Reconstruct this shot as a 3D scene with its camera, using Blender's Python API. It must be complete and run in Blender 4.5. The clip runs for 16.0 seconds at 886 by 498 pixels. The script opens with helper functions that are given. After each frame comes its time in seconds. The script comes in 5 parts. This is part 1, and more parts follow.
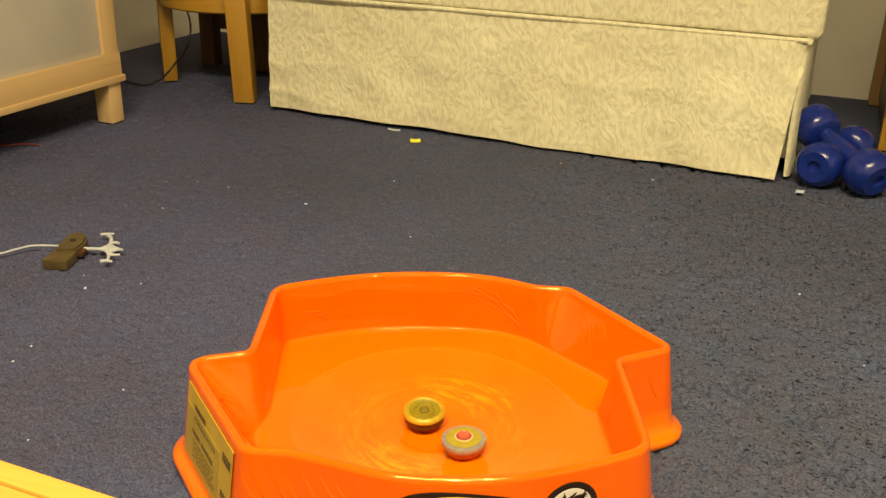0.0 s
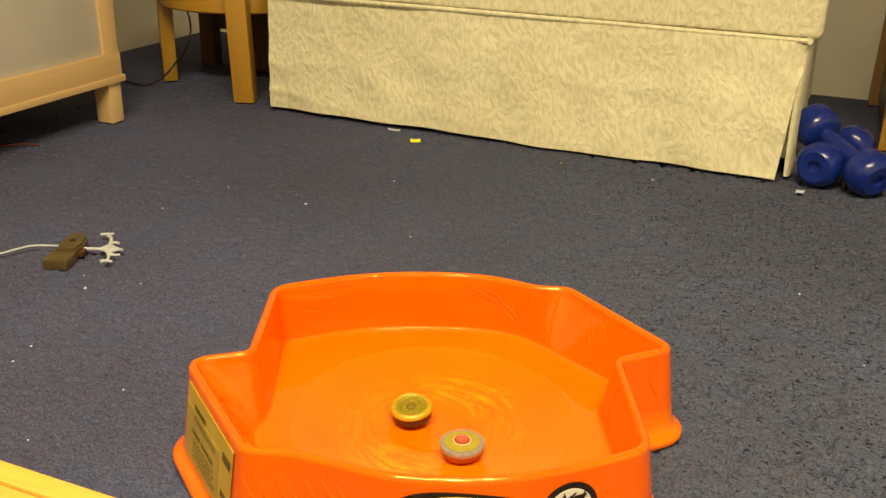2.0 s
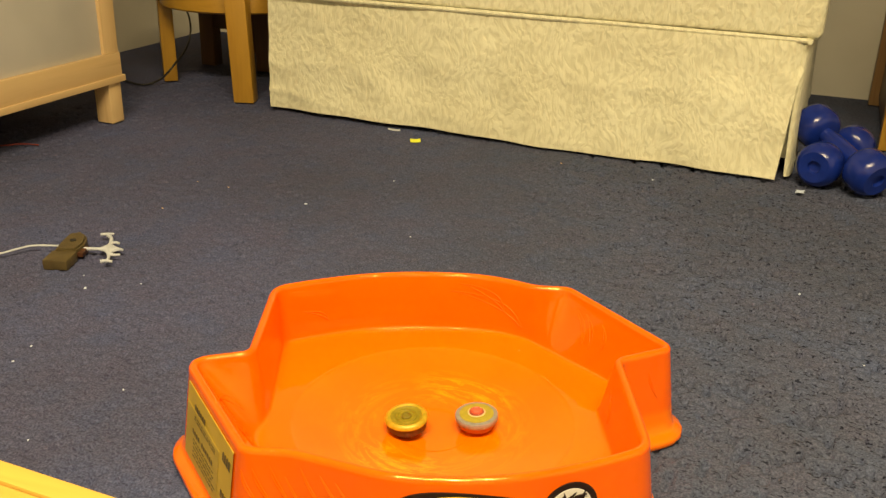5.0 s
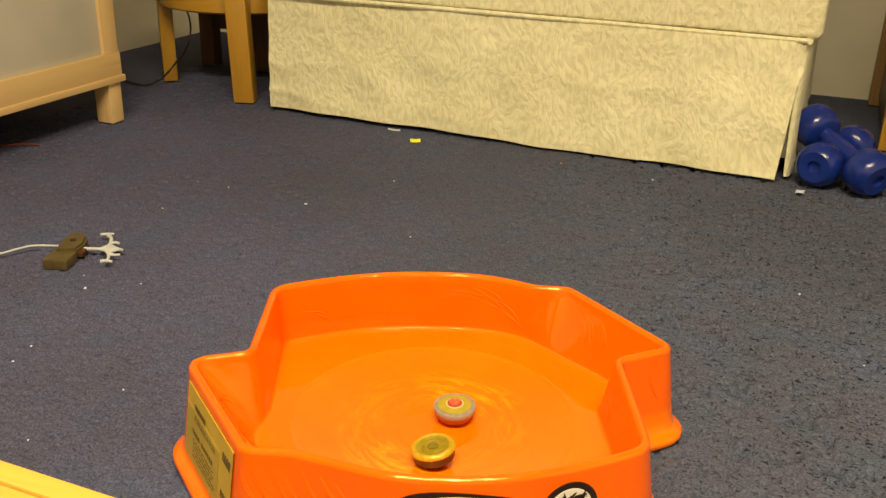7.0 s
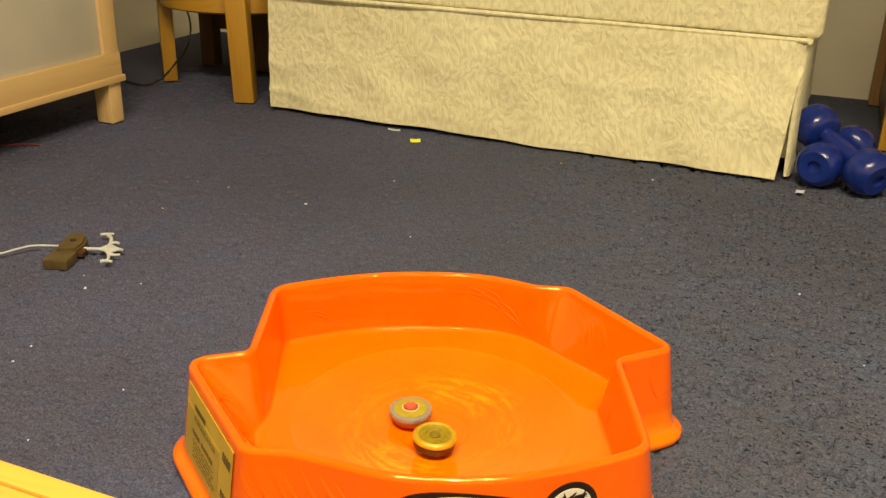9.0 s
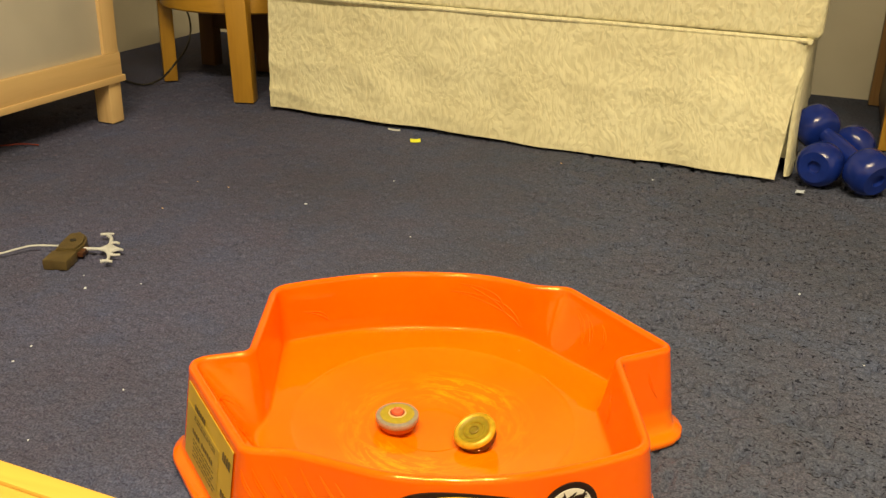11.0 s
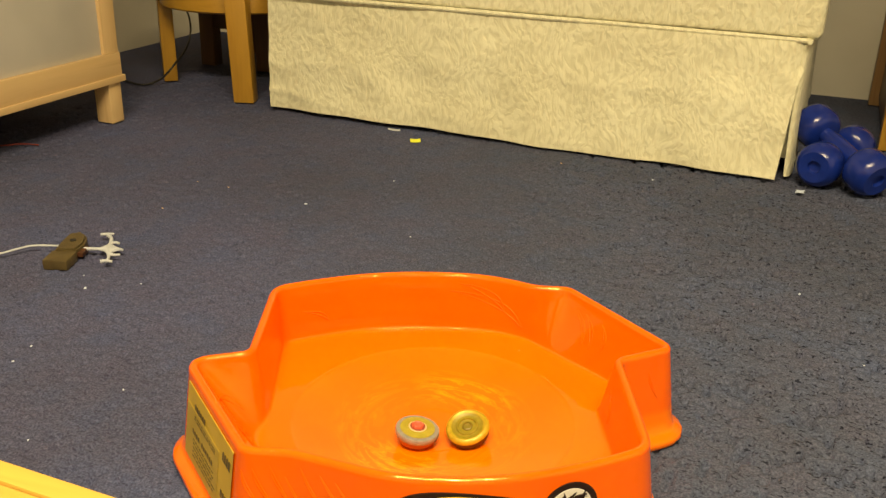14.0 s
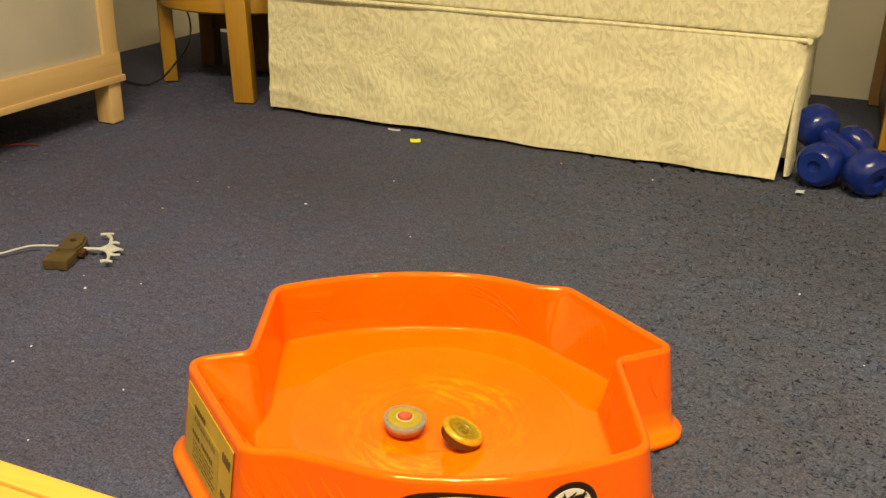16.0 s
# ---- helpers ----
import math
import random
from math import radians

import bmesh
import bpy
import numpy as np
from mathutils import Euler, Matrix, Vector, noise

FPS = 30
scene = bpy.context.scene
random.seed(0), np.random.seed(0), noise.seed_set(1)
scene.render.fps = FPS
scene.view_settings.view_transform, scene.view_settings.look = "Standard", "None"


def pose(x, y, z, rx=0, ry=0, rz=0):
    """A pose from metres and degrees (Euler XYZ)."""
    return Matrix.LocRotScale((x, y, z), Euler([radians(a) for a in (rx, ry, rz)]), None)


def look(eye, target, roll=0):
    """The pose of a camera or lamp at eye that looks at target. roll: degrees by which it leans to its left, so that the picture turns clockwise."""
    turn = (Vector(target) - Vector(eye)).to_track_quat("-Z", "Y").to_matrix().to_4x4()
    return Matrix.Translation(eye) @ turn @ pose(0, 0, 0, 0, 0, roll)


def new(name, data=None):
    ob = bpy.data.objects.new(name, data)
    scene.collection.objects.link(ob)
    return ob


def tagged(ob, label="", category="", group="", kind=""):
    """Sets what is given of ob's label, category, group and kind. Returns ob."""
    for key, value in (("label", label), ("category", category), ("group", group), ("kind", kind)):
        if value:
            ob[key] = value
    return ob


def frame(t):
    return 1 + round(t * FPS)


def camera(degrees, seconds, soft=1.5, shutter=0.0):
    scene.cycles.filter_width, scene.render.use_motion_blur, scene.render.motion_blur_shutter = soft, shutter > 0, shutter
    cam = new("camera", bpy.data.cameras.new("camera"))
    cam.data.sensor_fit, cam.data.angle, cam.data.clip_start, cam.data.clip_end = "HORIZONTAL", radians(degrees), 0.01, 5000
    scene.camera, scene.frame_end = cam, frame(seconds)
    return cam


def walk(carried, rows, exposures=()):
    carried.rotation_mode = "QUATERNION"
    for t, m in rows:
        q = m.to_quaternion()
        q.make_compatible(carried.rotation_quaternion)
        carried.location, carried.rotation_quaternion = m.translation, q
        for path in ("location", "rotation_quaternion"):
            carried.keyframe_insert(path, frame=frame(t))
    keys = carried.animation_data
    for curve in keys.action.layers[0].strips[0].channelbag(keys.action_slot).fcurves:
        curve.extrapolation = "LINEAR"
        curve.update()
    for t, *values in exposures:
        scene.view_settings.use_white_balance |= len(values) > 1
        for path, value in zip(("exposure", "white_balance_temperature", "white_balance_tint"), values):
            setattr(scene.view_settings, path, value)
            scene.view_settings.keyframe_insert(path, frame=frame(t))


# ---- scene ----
# ---- camera: stands still ----
cam = camera(50.8, 16.0, soft=1.45)
EYE = Vector((0.0053, -0.7814, 0.5386))
STILL = look(EYE, EYE + Vector((0.0, 0.92161, -0.38811)), 1.486)
walk(cam, [(0.0, STILL), (16.0, STILL)], exposures=[(0.0, 0.0), (16.0, 0.0)])

# The room's walls stand 22 degrees off the arena; u runs along the sofa, v towards the back wall.
ROOM = pose(0, 0, 0, 0, 0, -22)


def room(u, v, z=0.0, turn=0.0):
    return ROOM @ pose(u, v, z, 0, 0, turn)


# ---- light ----
world = bpy.data.worlds.new("world")
world.use_nodes = True
world.node_tree.nodes["Background"].inputs[0].default_value = (1.0, 0.85, 0.62, 1)
world.node_tree.nodes["Background"].inputs[1].default_value = 0.02
scene.world = world


def ceiling_lamp(name, u, v, long, wide, power):
    data = bpy.data.lights.new(name, "AREA")
    data.shape, data.size, data.size_y, data.energy, data.color = "RECTANGLE", long, wide, power, (1.0, 0.81, 0.48)
    ob = new(name, data)
    ob.matrix_basis = pose(0, 0, 0) @ room(u, v, 2.31, 22)
    return ob


ceiling_lamp("ceiling_lamp", 0.41, -1.0, 1.45, 0.11, 124)

# ---- materials ----


def principled(name, rough=0.5, metal=0.0, spec=0.5):
    m = bpy.data.materials.new(name)
    m.use_nodes = True
    b = m.node_tree.nodes["Principled BSDF"]
    b.inputs["Roughness"].default_value = rough
    b.inputs["Metallic"].default_value = metal
    b.inputs["Specular IOR Level"].default_value = spec
    return m, m.node_tree.nodes, m.node_tree.links, b


def noise_tex(n, l, scale, detail=3.0, stretch=(1, 1, 1), distort=0.0):
    tc, mp, tx = n.new("ShaderNodeTexCoord"), n.new("ShaderNodeMapping"), n.new("ShaderNodeTexNoise")
    mp.inputs["Scale"].default_value = stretch
    tx.inputs["Scale"].default_value, tx.inputs["Detail"].default_value = scale, detail
    tx.inputs["Distortion"].default_value = distort
    l.new(tc.outputs["Object"], mp.inputs["Vector"])
    l.new(mp.outputs["Vector"], tx.inputs["Vector"])
    return tx


def ramp(n, l, src, stops):
    r = n.new("ShaderNodeValToRGB")
    els = r.color_ramp.elements
    while len(els) < len(stops):
        els.new(0.5)
    for e, (p, c) in zip(els, stops):
        e.position, e.color = p, (*c, 1)
    l.new(src, r.inputs["Fac"])
    return r


def mixed(n, l, fac, a, b, kind="MIX"):
    m = n.new("ShaderNodeMix")
    m.data_type, m.blend_type = "RGBA", kind
    for sock, v in ((m.inputs[0], fac), (m.inputs[6], a), (m.inputs[7], b)):
        if isinstance(v, (int, float)):
            sock.default_value = v
        elif isinstance(v, tuple):
            sock.default_value = (*v, 1)
        else:
            l.new(v, sock)
    return m.outputs[2]


def bumped(n, l, b, src, strength, dist, under=None):
    k = n.new("ShaderNodeBump")
    k.inputs["Strength"].default_value, k.inputs["Distance"].default_value = strength, dist
    l.new(src, k.inputs["Height"])
    if under:
        l.new(under.outputs["Normal"], k.inputs["Normal"])
    l.new(k.outputs["Normal"], b.inputs["Normal"])
    return k


def plain(name, a, c, rough=0.5, metal=0.0, scale=30, bump=0.1, dist=0.0008, spec=0.5):
    """Two close tones in soft blotches, with a fine relief."""
    m, n, l, b = principled(name, rough, metal, spec)
    t = noise_tex(n, l, scale)
    l.new(ramp(n, l, t.outputs["Fac"], [(0.3, a), (0.7, c)]).outputs["Color"], b.inputs["Base Color"])
    f = noise_tex(n, l, scale * 9, 2)
    bumped(n, l, b, f.outputs["Fac"], bump, dist)
    return m


def wood(name, a, c, dark, grain=(1, 1, 0.06), rough=0.42):
    m, n, l, b = principled(name, rough)
    t = noise_tex(n, l, 70, 5, grain, 0.6)
    w = noise_tex(n, l, 9, 2, grain)
    base = ramp(n, l, t.outputs["Fac"], [(0.25, a), (0.55, c), (0.8, dark)]).outputs["Color"]
    tone = ramp(n, l, w.outputs["Fac"], [(0.3, (0.82, 0.8, 0.76)), (0.7, (1, 1, 1))]).outputs["Color"]
    l.new(mixed(n, l, 1.0, base, tone, "MULTIPLY"), b.inputs["Base Color"])
    bumped(n, l, b, t.outputs["Fac"], 0.15, 0.0006)
    return m


def maths(n, l, kind, *values):
    k = n.new("ShaderNodeMath")
    k.operation = kind
    for sock, v in zip(k.inputs, values):
        if isinstance(v, (int, float)):
            sock.default_value = v
        else:
            l.new(v, sock)
    return k.outputs[0]


def carpet_material():
    m, n, l, b = principled("carpet", 0.95, 0, 0.1)
    big = noise_tex(n, l, 2.2, 3)
    hue = noise_tex(n, l, 14, 3)
    tuft = noise_tex(n, l, 420, 2)
    gap_shade = noise_tex(n, l, 300, 1, (0.5, 1, 1))
    c1 = ramp(n, l, tuft.outputs["Fac"], [(0.3, (0.050, 0.056, 0.092)), (0.5, (0.081, 0.0915, 0.145)), (0.72, (0.123, 0.139, 0.207))]).outputs["Color"]
    c2 = ramp(n, l, big.outputs["Fac"], [(0.3, (0.86, 0.84, 0.8)), (0.7, (1.06, 1.06, 1.12))]).outputs["Color"]
    # Dark dashes paint the shade in gaps between tufts.
    c3 = ramp(n, l, gap_shade.outputs["Fac"], [(0.31, (0.22, 0.22, 0.24)), (0.40, (1, 1, 1))]).outputs["Color"]
    c4 = ramp(n, l, hue.outputs["Fac"], [(0.34, (1.02, 0.97, 0.96)), (0.5, (1, 1, 1)), (0.66, (0.95, 1.01, 1.07))]).outputs["Color"]
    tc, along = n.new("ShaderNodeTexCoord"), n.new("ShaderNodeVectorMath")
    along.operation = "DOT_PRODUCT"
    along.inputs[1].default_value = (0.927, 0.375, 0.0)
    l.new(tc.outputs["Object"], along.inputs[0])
    # That gap shade is painted stronger to the east, as under raking light.
    gap_mask = ramp(n, l, along.outputs["Value"], [(0.08, (0.35, 0.35, 0.35)), (0.38, (1, 1, 1))]).outputs["Color"]
    c = mixed(n, l, gap_mask, mixed(n, l, 1.0, c1, c2, "MULTIPLY"), c3, "MULTIPLY")
    # The dimmer, more purple light to the west is put into the colour.
    west_shade = ramp(n, l, maths(n, l, "ADD", along.outputs["Value"], 0.5), [(0.15, (0.93, 0.885, 0.985)), (0.75, (0.985, 0.985, 0.97))]).outputs["Color"]
    l.new(mixed(n, l, 1.0, mixed(n, l, 1.0, c, c4, "MULTIPLY"), west_shade, "MULTIPLY"), b.inputs["Base Color"])
    bumped(n, l, b, tuft.outputs["Fac"], 0.3, 0.003)
    return m


def fronds(n, l, place, scale, count, curl):
    """Sprays of leaves: strokes fan out round scattered centres and curl as they go."""
    v = n.new("ShaderNodeTexVoronoi")
    v.voronoi_dimensions, v.feature = "2D", "F1"
    v.inputs["Scale"].default_value, v.inputs["Randomness"].default_value = scale, 0.85
    l.new(place, v.inputs["Vector"])
    away = n.new("ShaderNodeVectorMath")
    away.operation = "SUBTRACT"
    l.new(place, away.inputs[0])
    l.new(v.outputs["Position"], away.inputs[1])
    sep, tint = n.new("ShaderNodeSeparateXYZ"), n.new("ShaderNodeSeparateXYZ")
    l.new(away.outputs[0], sep.inputs[0])
    l.new(v.outputs["Color"], tint.inputs[0])
    angle = maths(n, l, "ARCTAN2", sep.outputs[1], sep.outputs[0])
    far = maths(n, l, "MULTIPLY", v.outputs["Distance"], curl)
    turn = maths(n, l, "MULTIPLY", tint.outputs[0], 6.28)
    return maths(n, l, "SINE", maths(n, l, "ADD", maths(n, l, "MULTIPLY", angle, count), maths(n, l, "ADD", far, turn))), v.outputs["Distance"]


def damask_material():
    """Cream cloth with woven sprays of leaves a little lighter and higher than the ground."""
    m, n, l, b = principled("damask_cloth", 0.8, 0, 0.2)
    tc, sep, flat = n.new("ShaderNodeTexCoord"), n.new("ShaderNodeSeparateXYZ"), n.new("ShaderNodeCombineXYZ")
    l.new(tc.outputs["Object"], sep.inputs[0])
    l.new(maths(n, l, "ADD", sep.outputs[0], sep.outputs[1]), flat.inputs[0])
    l.new(maths(n, l, "MULTIPLY", sep.outputs[2], 0.85), flat.inputs[1])
    warp = noise_tex(n, l, 15, 0.5)
    add = n.new("ShaderNodeVectorMath")
    add.operation = "MULTIPLY_ADD"
    add.inputs[1].default_value = (0.035, 0.035, 0.0)
    l.new(warp.outputs["Color"], add.inputs[0])
    l.new(flat.outputs[0], add.inputs[2])
    a, apart = fronds(n, l, add.outputs[0], 25, 6, 5.0)
    near = maths(n, l, "POWER", maths(n, l, "MINIMUM", maths(n, l, "MULTIPLY", apart, 2.2), 1.0), 2.0)
    stroke = n.new("ShaderNodeTexNoise")
    stroke.inputs["Scale"].default_value, stroke.inputs["Detail"].default_value, stroke.inputs["Distortion"].default_value = 150, 0.5, 0.8
    squeeze = n.new("ShaderNodeMapping")
    squeeze.inputs["Scale"].default_value = (1.0, 0.55, 1.0)
    l.new(add.outputs[0], squeeze.inputs["Vector"])
    l.new(squeeze.outputs["Vector"], stroke.inputs["Vector"])
    c = maths(n, l, "MULTIPLY", maths(n, l, "SUBTRACT", stroke.outputs["Fac"], 0.5), 5.0)
    both = maths(n, l, "ADD", maths(n, l, "MULTIPLY", maths(n, l, "MULTIPLY", a, near), 0.5), maths(n, l, "MULTIPLY", c, 0.6))
    pat = ramp(n, l, maths(n, l, "MULTIPLY_ADD", both, 0.5, 0.5), [(0.20, (0.0, 0.0, 0.0)), (0.5, (0.55, 0.55, 0.55)), (0.8, (1, 1, 1))])
    soil = noise_tex(n, l, 5, 3)
    base = mixed(n, l, pat.outputs["Color"], (0.70, 0.675, 0.475), (0.81, 0.79, 0.58))
    tone = ramp(n, l, soil.outputs["Fac"], [(0.3, (0.9, 0.88, 0.84)), (0.7, (1, 1, 1))]).outputs["Color"]
    l.new(mixed(n, l, 1.0, base, tone, "MULTIPLY"), b.inputs["Base Color"])
    weave = noise_tex(n, l, 600, 2)
    u = bumped(n, l, b, pat.outputs["Color"], 0.42, 0.0024)
    bumped(n, l, b, weave.outputs["Fac"], 0.3, 0.0009, u)
    b.inputs["Sheen Weight"].default_value = 0.15
    return m


def arena_material():
    """Glossy orange plastic, scuffed yellowish in loops where tops have run, with floor light painted in."""
    m, n, l, b = principled("orange_plastic", 0.11)
    b.inputs["Specular IOR Level"].default_value = 0.9
    b.inputs["Specular Tint"].default_value = (1.0, 0.78, 0.33, 1.0)
    b.inputs["Subsurface Weight"].default_value = 0.15
    b.inputs["Subsurface Radius"].default_value = (0.012, 0.004, 0.001)
    tc = n.new("ShaderNodeTexCoord")
    sep = n.new("ShaderNodeSeparateXYZ")
    l.new(tc.outputs["Object"], sep.inputs[0])
    flat = n.new("ShaderNodeCombineXYZ")
    l.new(sep.outputs[0], flat.inputs[0])
    l.new(sep.outputs[1], flat.inputs[1])
    length = n.new("ShaderNodeVectorMath")
    length.operation = "LENGTH"
    l.new(flat.outputs[0], length.inputs[0])
    angle = n.new("ShaderNodeMath")
    angle.operation = "ARCTAN2"
    l.new(sep.outputs[1], angle.inputs[0])
    l.new(sep.outputs[0], angle.inputs[1])
    polar = n.new("ShaderNodeCombineXYZ")
    l.new(length.outputs["Value"], polar.inputs[0])
    ka = n.new("ShaderNodeMath")
    ka.operation = "MULTIPLY"
    ka.inputs[1].default_value = 0.016
    l.new(angle.outputs[0], ka.inputs[0])
    l.new(ka.outputs[0], polar.inputs[1])
    rub = n.new("ShaderNodeTexNoise")
    rub.inputs["Scale"].default_value, rub.inputs["Detail"].default_value, rub.inputs["Distortion"].default_value = 62, 3, 2.6
    l.new(polar.outputs[0], rub.inputs["Vector"])
    streak = ramp(n, l, rub.outputs["Fac"], [(0.46, (0, 0, 0)), (0.53, (0.6, 0.6, 0.6)), (0.56, (0.2, 0.2, 0.2)), (0.66, (1, 1, 1))])
    ring = ramp(n, l, length.outputs["Value"], [(0.038, (0, 0, 0)), (0.062, (1, 1, 1)), (0.084, (1, 1, 1)), (0.106, (0, 0, 0))])
    turned = n.new("ShaderNodeMath")
    turned.operation = "SUBTRACT"
    turned.inputs[1].default_value = 1.1
    l.new(angle.outputs[0], turned.inputs[0])
    side = n.new("ShaderNodeMath")
    side.operation = "COSINE"
    l.new(maths(n, l, "MULTIPLY", turned.outputs[0], 2.0), side.inputs[0])
    some = ramp(n, l, side.outputs[0], [(0.1, (0.25, 0.25, 0.25)), (0.75, (1, 1, 1))])
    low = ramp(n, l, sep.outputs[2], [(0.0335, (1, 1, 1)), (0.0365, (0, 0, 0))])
    f = mixed(n, l, 1.0, mixed(n, l, 1.0, streak.outputs["Color"], ring.outputs["Color"], "MULTIPLY"), some.outputs["Color"], "MULTIPLY")
    f = mixed(n, l, 1.0, f, low.outputs["Color"], "MULTIPLY")
    tone = noise_tex(n, l, 12, 2)
    base = ramp(n, l, tone.outputs["Fac"], [(0.3, (0.88, 0.126, 0.0005)), (0.7, (0.92, 0.144, 0.0006))]).outputs["Color"]
    # The floor's brighter light is put into its colour, mixed with broad scuffing.
    lit_noise = noise_tex(n, l, 6, 2)
    lit_wear = ramp(n, l, lit_noise.outputs["Fac"], [(0.25, (0.35, 0.35, 0.35)), (0.7, (0.8, 0.8, 0.8))]).outputs["Color"]
    base = mixed(n, l, mixed(n, l, 1.0, lit_wear, low.outputs["Color"], "MULTIPLY"), base, (0.94, 0.205, 0.0005))
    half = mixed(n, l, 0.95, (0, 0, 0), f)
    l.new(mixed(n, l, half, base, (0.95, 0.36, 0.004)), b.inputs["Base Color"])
    rr = n.new("ShaderNodeMath")
    rr.operation = "MULTIPLY_ADD"
    rr.inputs[1].default_value, rr.inputs[2].default_value = 0.2, 0.04
    l.new(f, rr.inputs[0])
    l.new(rr.outputs[0], b.inputs["Roughness"])
    ripple = noise_tex(n, l, 30, 2)
    bumped(n, l, b, ripple.outputs["Fac"], 0.12, 0.002)
    return m


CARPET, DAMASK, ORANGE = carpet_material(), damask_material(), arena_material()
WALLPAINT = plain("wall_paint", (0.60, 0.565, 0.47), (0.66, 0.62, 0.52), 0.75, 0, 6, 0.25, 0.001, 0.3)
CEILPAINT = plain("ceiling_paint", (0.74, 0.72, 0.68), (0.8, 0.78, 0.74), 0.85, 0, 5, 0.2)
BIRCH = wood("birch", (0.68, 0.475, 0.23), (0.72, 0.51, 0.255), (0.57, 0.375, 0.165))
BIRCH_FLAT = wood("birch_along", (0.68, 0.475, 0.23), (0.72, 0.51, 0.255), (0.57, 0.375, 0.165), (1, 0.06, 1))
PINE = wood("varnished_pine", (0.43, 0.235, 0.028), (0.48, 0.265, 0.034), (0.35, 0.175, 0.02), rough=0.3)
PINE_FLAT = wood("varnished_pine_along", (0.43, 0.235, 0.028), (0.48, 0.265, 0.034), (0.35, 0.175, 0.02), (0.06, 1, 1), 0.3)
BENCHWOOD = wood("yellow_varnished_pine", (0.60, 0.36, 0.06), (0.66, 0.41, 0.075), (0.50, 0.27, 0.04), (0.06, 1, 1), 0.35)
DARKWOOD = wood("dark_wood", (0.10, 0.055, 0.025), (0.14, 0.075, 0.032), (0.06, 0.03, 0.014))
MIDWOOD = wood("brown_wood", (0.26, 0.15, 0.06), (0.31, 0.18, 0.075), (0.18, 0.095, 0.035))
# The two uneven tones paint faint mottled reflections into the panel.
FROST = plain("frosted_panel", (0.46, 0.445, 0.42), (0.60, 0.575, 0.54), 0.3, 0, 4, 0.1, 0.001)
BLUE = plain("blue_vinyl", (0.006, 0.02, 0.18), (0.009, 0.027, 0.235), 0.2, 0, 40, 0.25, 0.001)
OLIVE = plain("olive_plastic", (0.066, 0.046, 0.015), (0.095, 0.068, 0.022), 0.5, 0, 60, 0.3, 0.001)
WHITE = plain("ivory_plastic", (0.46, 0.49, 0.53), (0.56, 0.59, 0.63), 0.4, 0, 60, 0.2)
BLACK = plain("black_rubber", (0.012, 0.011, 0.01), (0.02, 0.018, 0.016), 0.5, 0, 60, 0.2)
LABEL = plain("yellow_label", (0.52, 0.345, 0.026), (0.62, 0.41, 0.034), 0.4, 0, 25, 0.05)
LABEL_BAND = plain("olive_label_band", (0.42, 0.295, 0.032), (0.50, 0.345, 0.04), 0.4, 0, 25, 0.05)
LABEL_INK = plain("brown_ink", (0.10, 0.07, 0.015), (0.14, 0.10, 0.02), 0.4, 0, 25, 0.05)
INK = plain("black_ink", (0.014, 0.006, 0.004), (0.026, 0.012, 0.008), 0.55, 0, 40, 0.05, spec=0.25)
DECAL_YELLOW = plain("yellow_print", (0.85, 0.58, 0.03), (0.9, 0.64, 0.06), 0.3, 0, 30, 0.05)
DECAL_WHITE = plain("white_print", (0.6, 0.56, 0.5), (0.72, 0.68, 0.62), 0.3, 0, 90, 0.05)
GOLD = plain("worn_gold", (0.42, 0.29, 0.008), (0.56, 0.40, 0.02), 0.38, 0.2, 220, 0.3, 0.0006)
GOLD_DARK = plain("dark_gold", (0.23, 0.175, 0.007), (0.32, 0.24, 0.010), 0.45, 0.1, 200, 0.2, 0.0005)
GOLD_CORE = plain("dark_gold_core", (0.17, 0.125, 0.008), (0.24, 0.18, 0.012), 0.45, 0.1, 200, 0.2, 0.0005)
UNDER = plain("brown_plastic", (0.055, 0.02, 0.008), (0.085, 0.03, 0.01), 0.4, 0, 90, 0.2)
ZINC = plain("grey_metal", (0.28, 0.26, 0.22), (0.36, 0.335, 0.285), 0.38, 0.25, 220, 0.3, 0.0006)
DISCYELLOW = plain("olive_yellow_plastic", (0.33, 0.27, 0.022), (0.41, 0.33, 0.03), 0.4, 0, 160, 0.2)
CAPRED = plain("coral_red_plastic", (0.62, 0.10, 0.05), (0.72, 0.14, 0.07), 0.35, 0, 120, 0.2)
CREAM = plain("cream_plastic", (0.66, 0.46, 0.22), (0.74, 0.54, 0.28), 0.4, 0, 120, 0.2)
COLLAR = plain("dark_red_plastic", (0.28, 0.055, 0.025), (0.34, 0.075, 0.03), 0.4, 0, 120, 0.2)
REDBODY = plain("clear_red_plastic", (0.34, 0.08, 0.01), (0.44, 0.11, 0.014), 0.35, 0, 90, 0.2)
PAPER_YELLOW = plain("yellow_paper", (0.76, 0.80, 0.04), (0.80, 0.85, 0.06), 0.8, 0, 50, 0.2)
PAPER_WHITE = plain("white_paper", (0.62, 0.70, 0.86), (0.68, 0.76, 0.92), 0.8, 0, 50, 0.2)
REDTHREAD = plain("red_cord", (0.14, 0.014, 0.008), (0.18, 0.018, 0.009), 0.7, 0, 50, 0.2)

# ---- mesh helpers ----


def finish(name, bm, material, smooth=40):
    me = bpy.data.meshes.new(name)
    bmesh.ops.recalc_face_normals(bm, faces=bm.faces)
    bm.to_mesh(me)
    bm.free()
    me.materials.append(material)
    if smooth:
        me.polygons.foreach_set("use_smooth", [True] * len(me.polygons))
        me.set_sharp_from_angle(angle=radians(smooth))
    return me


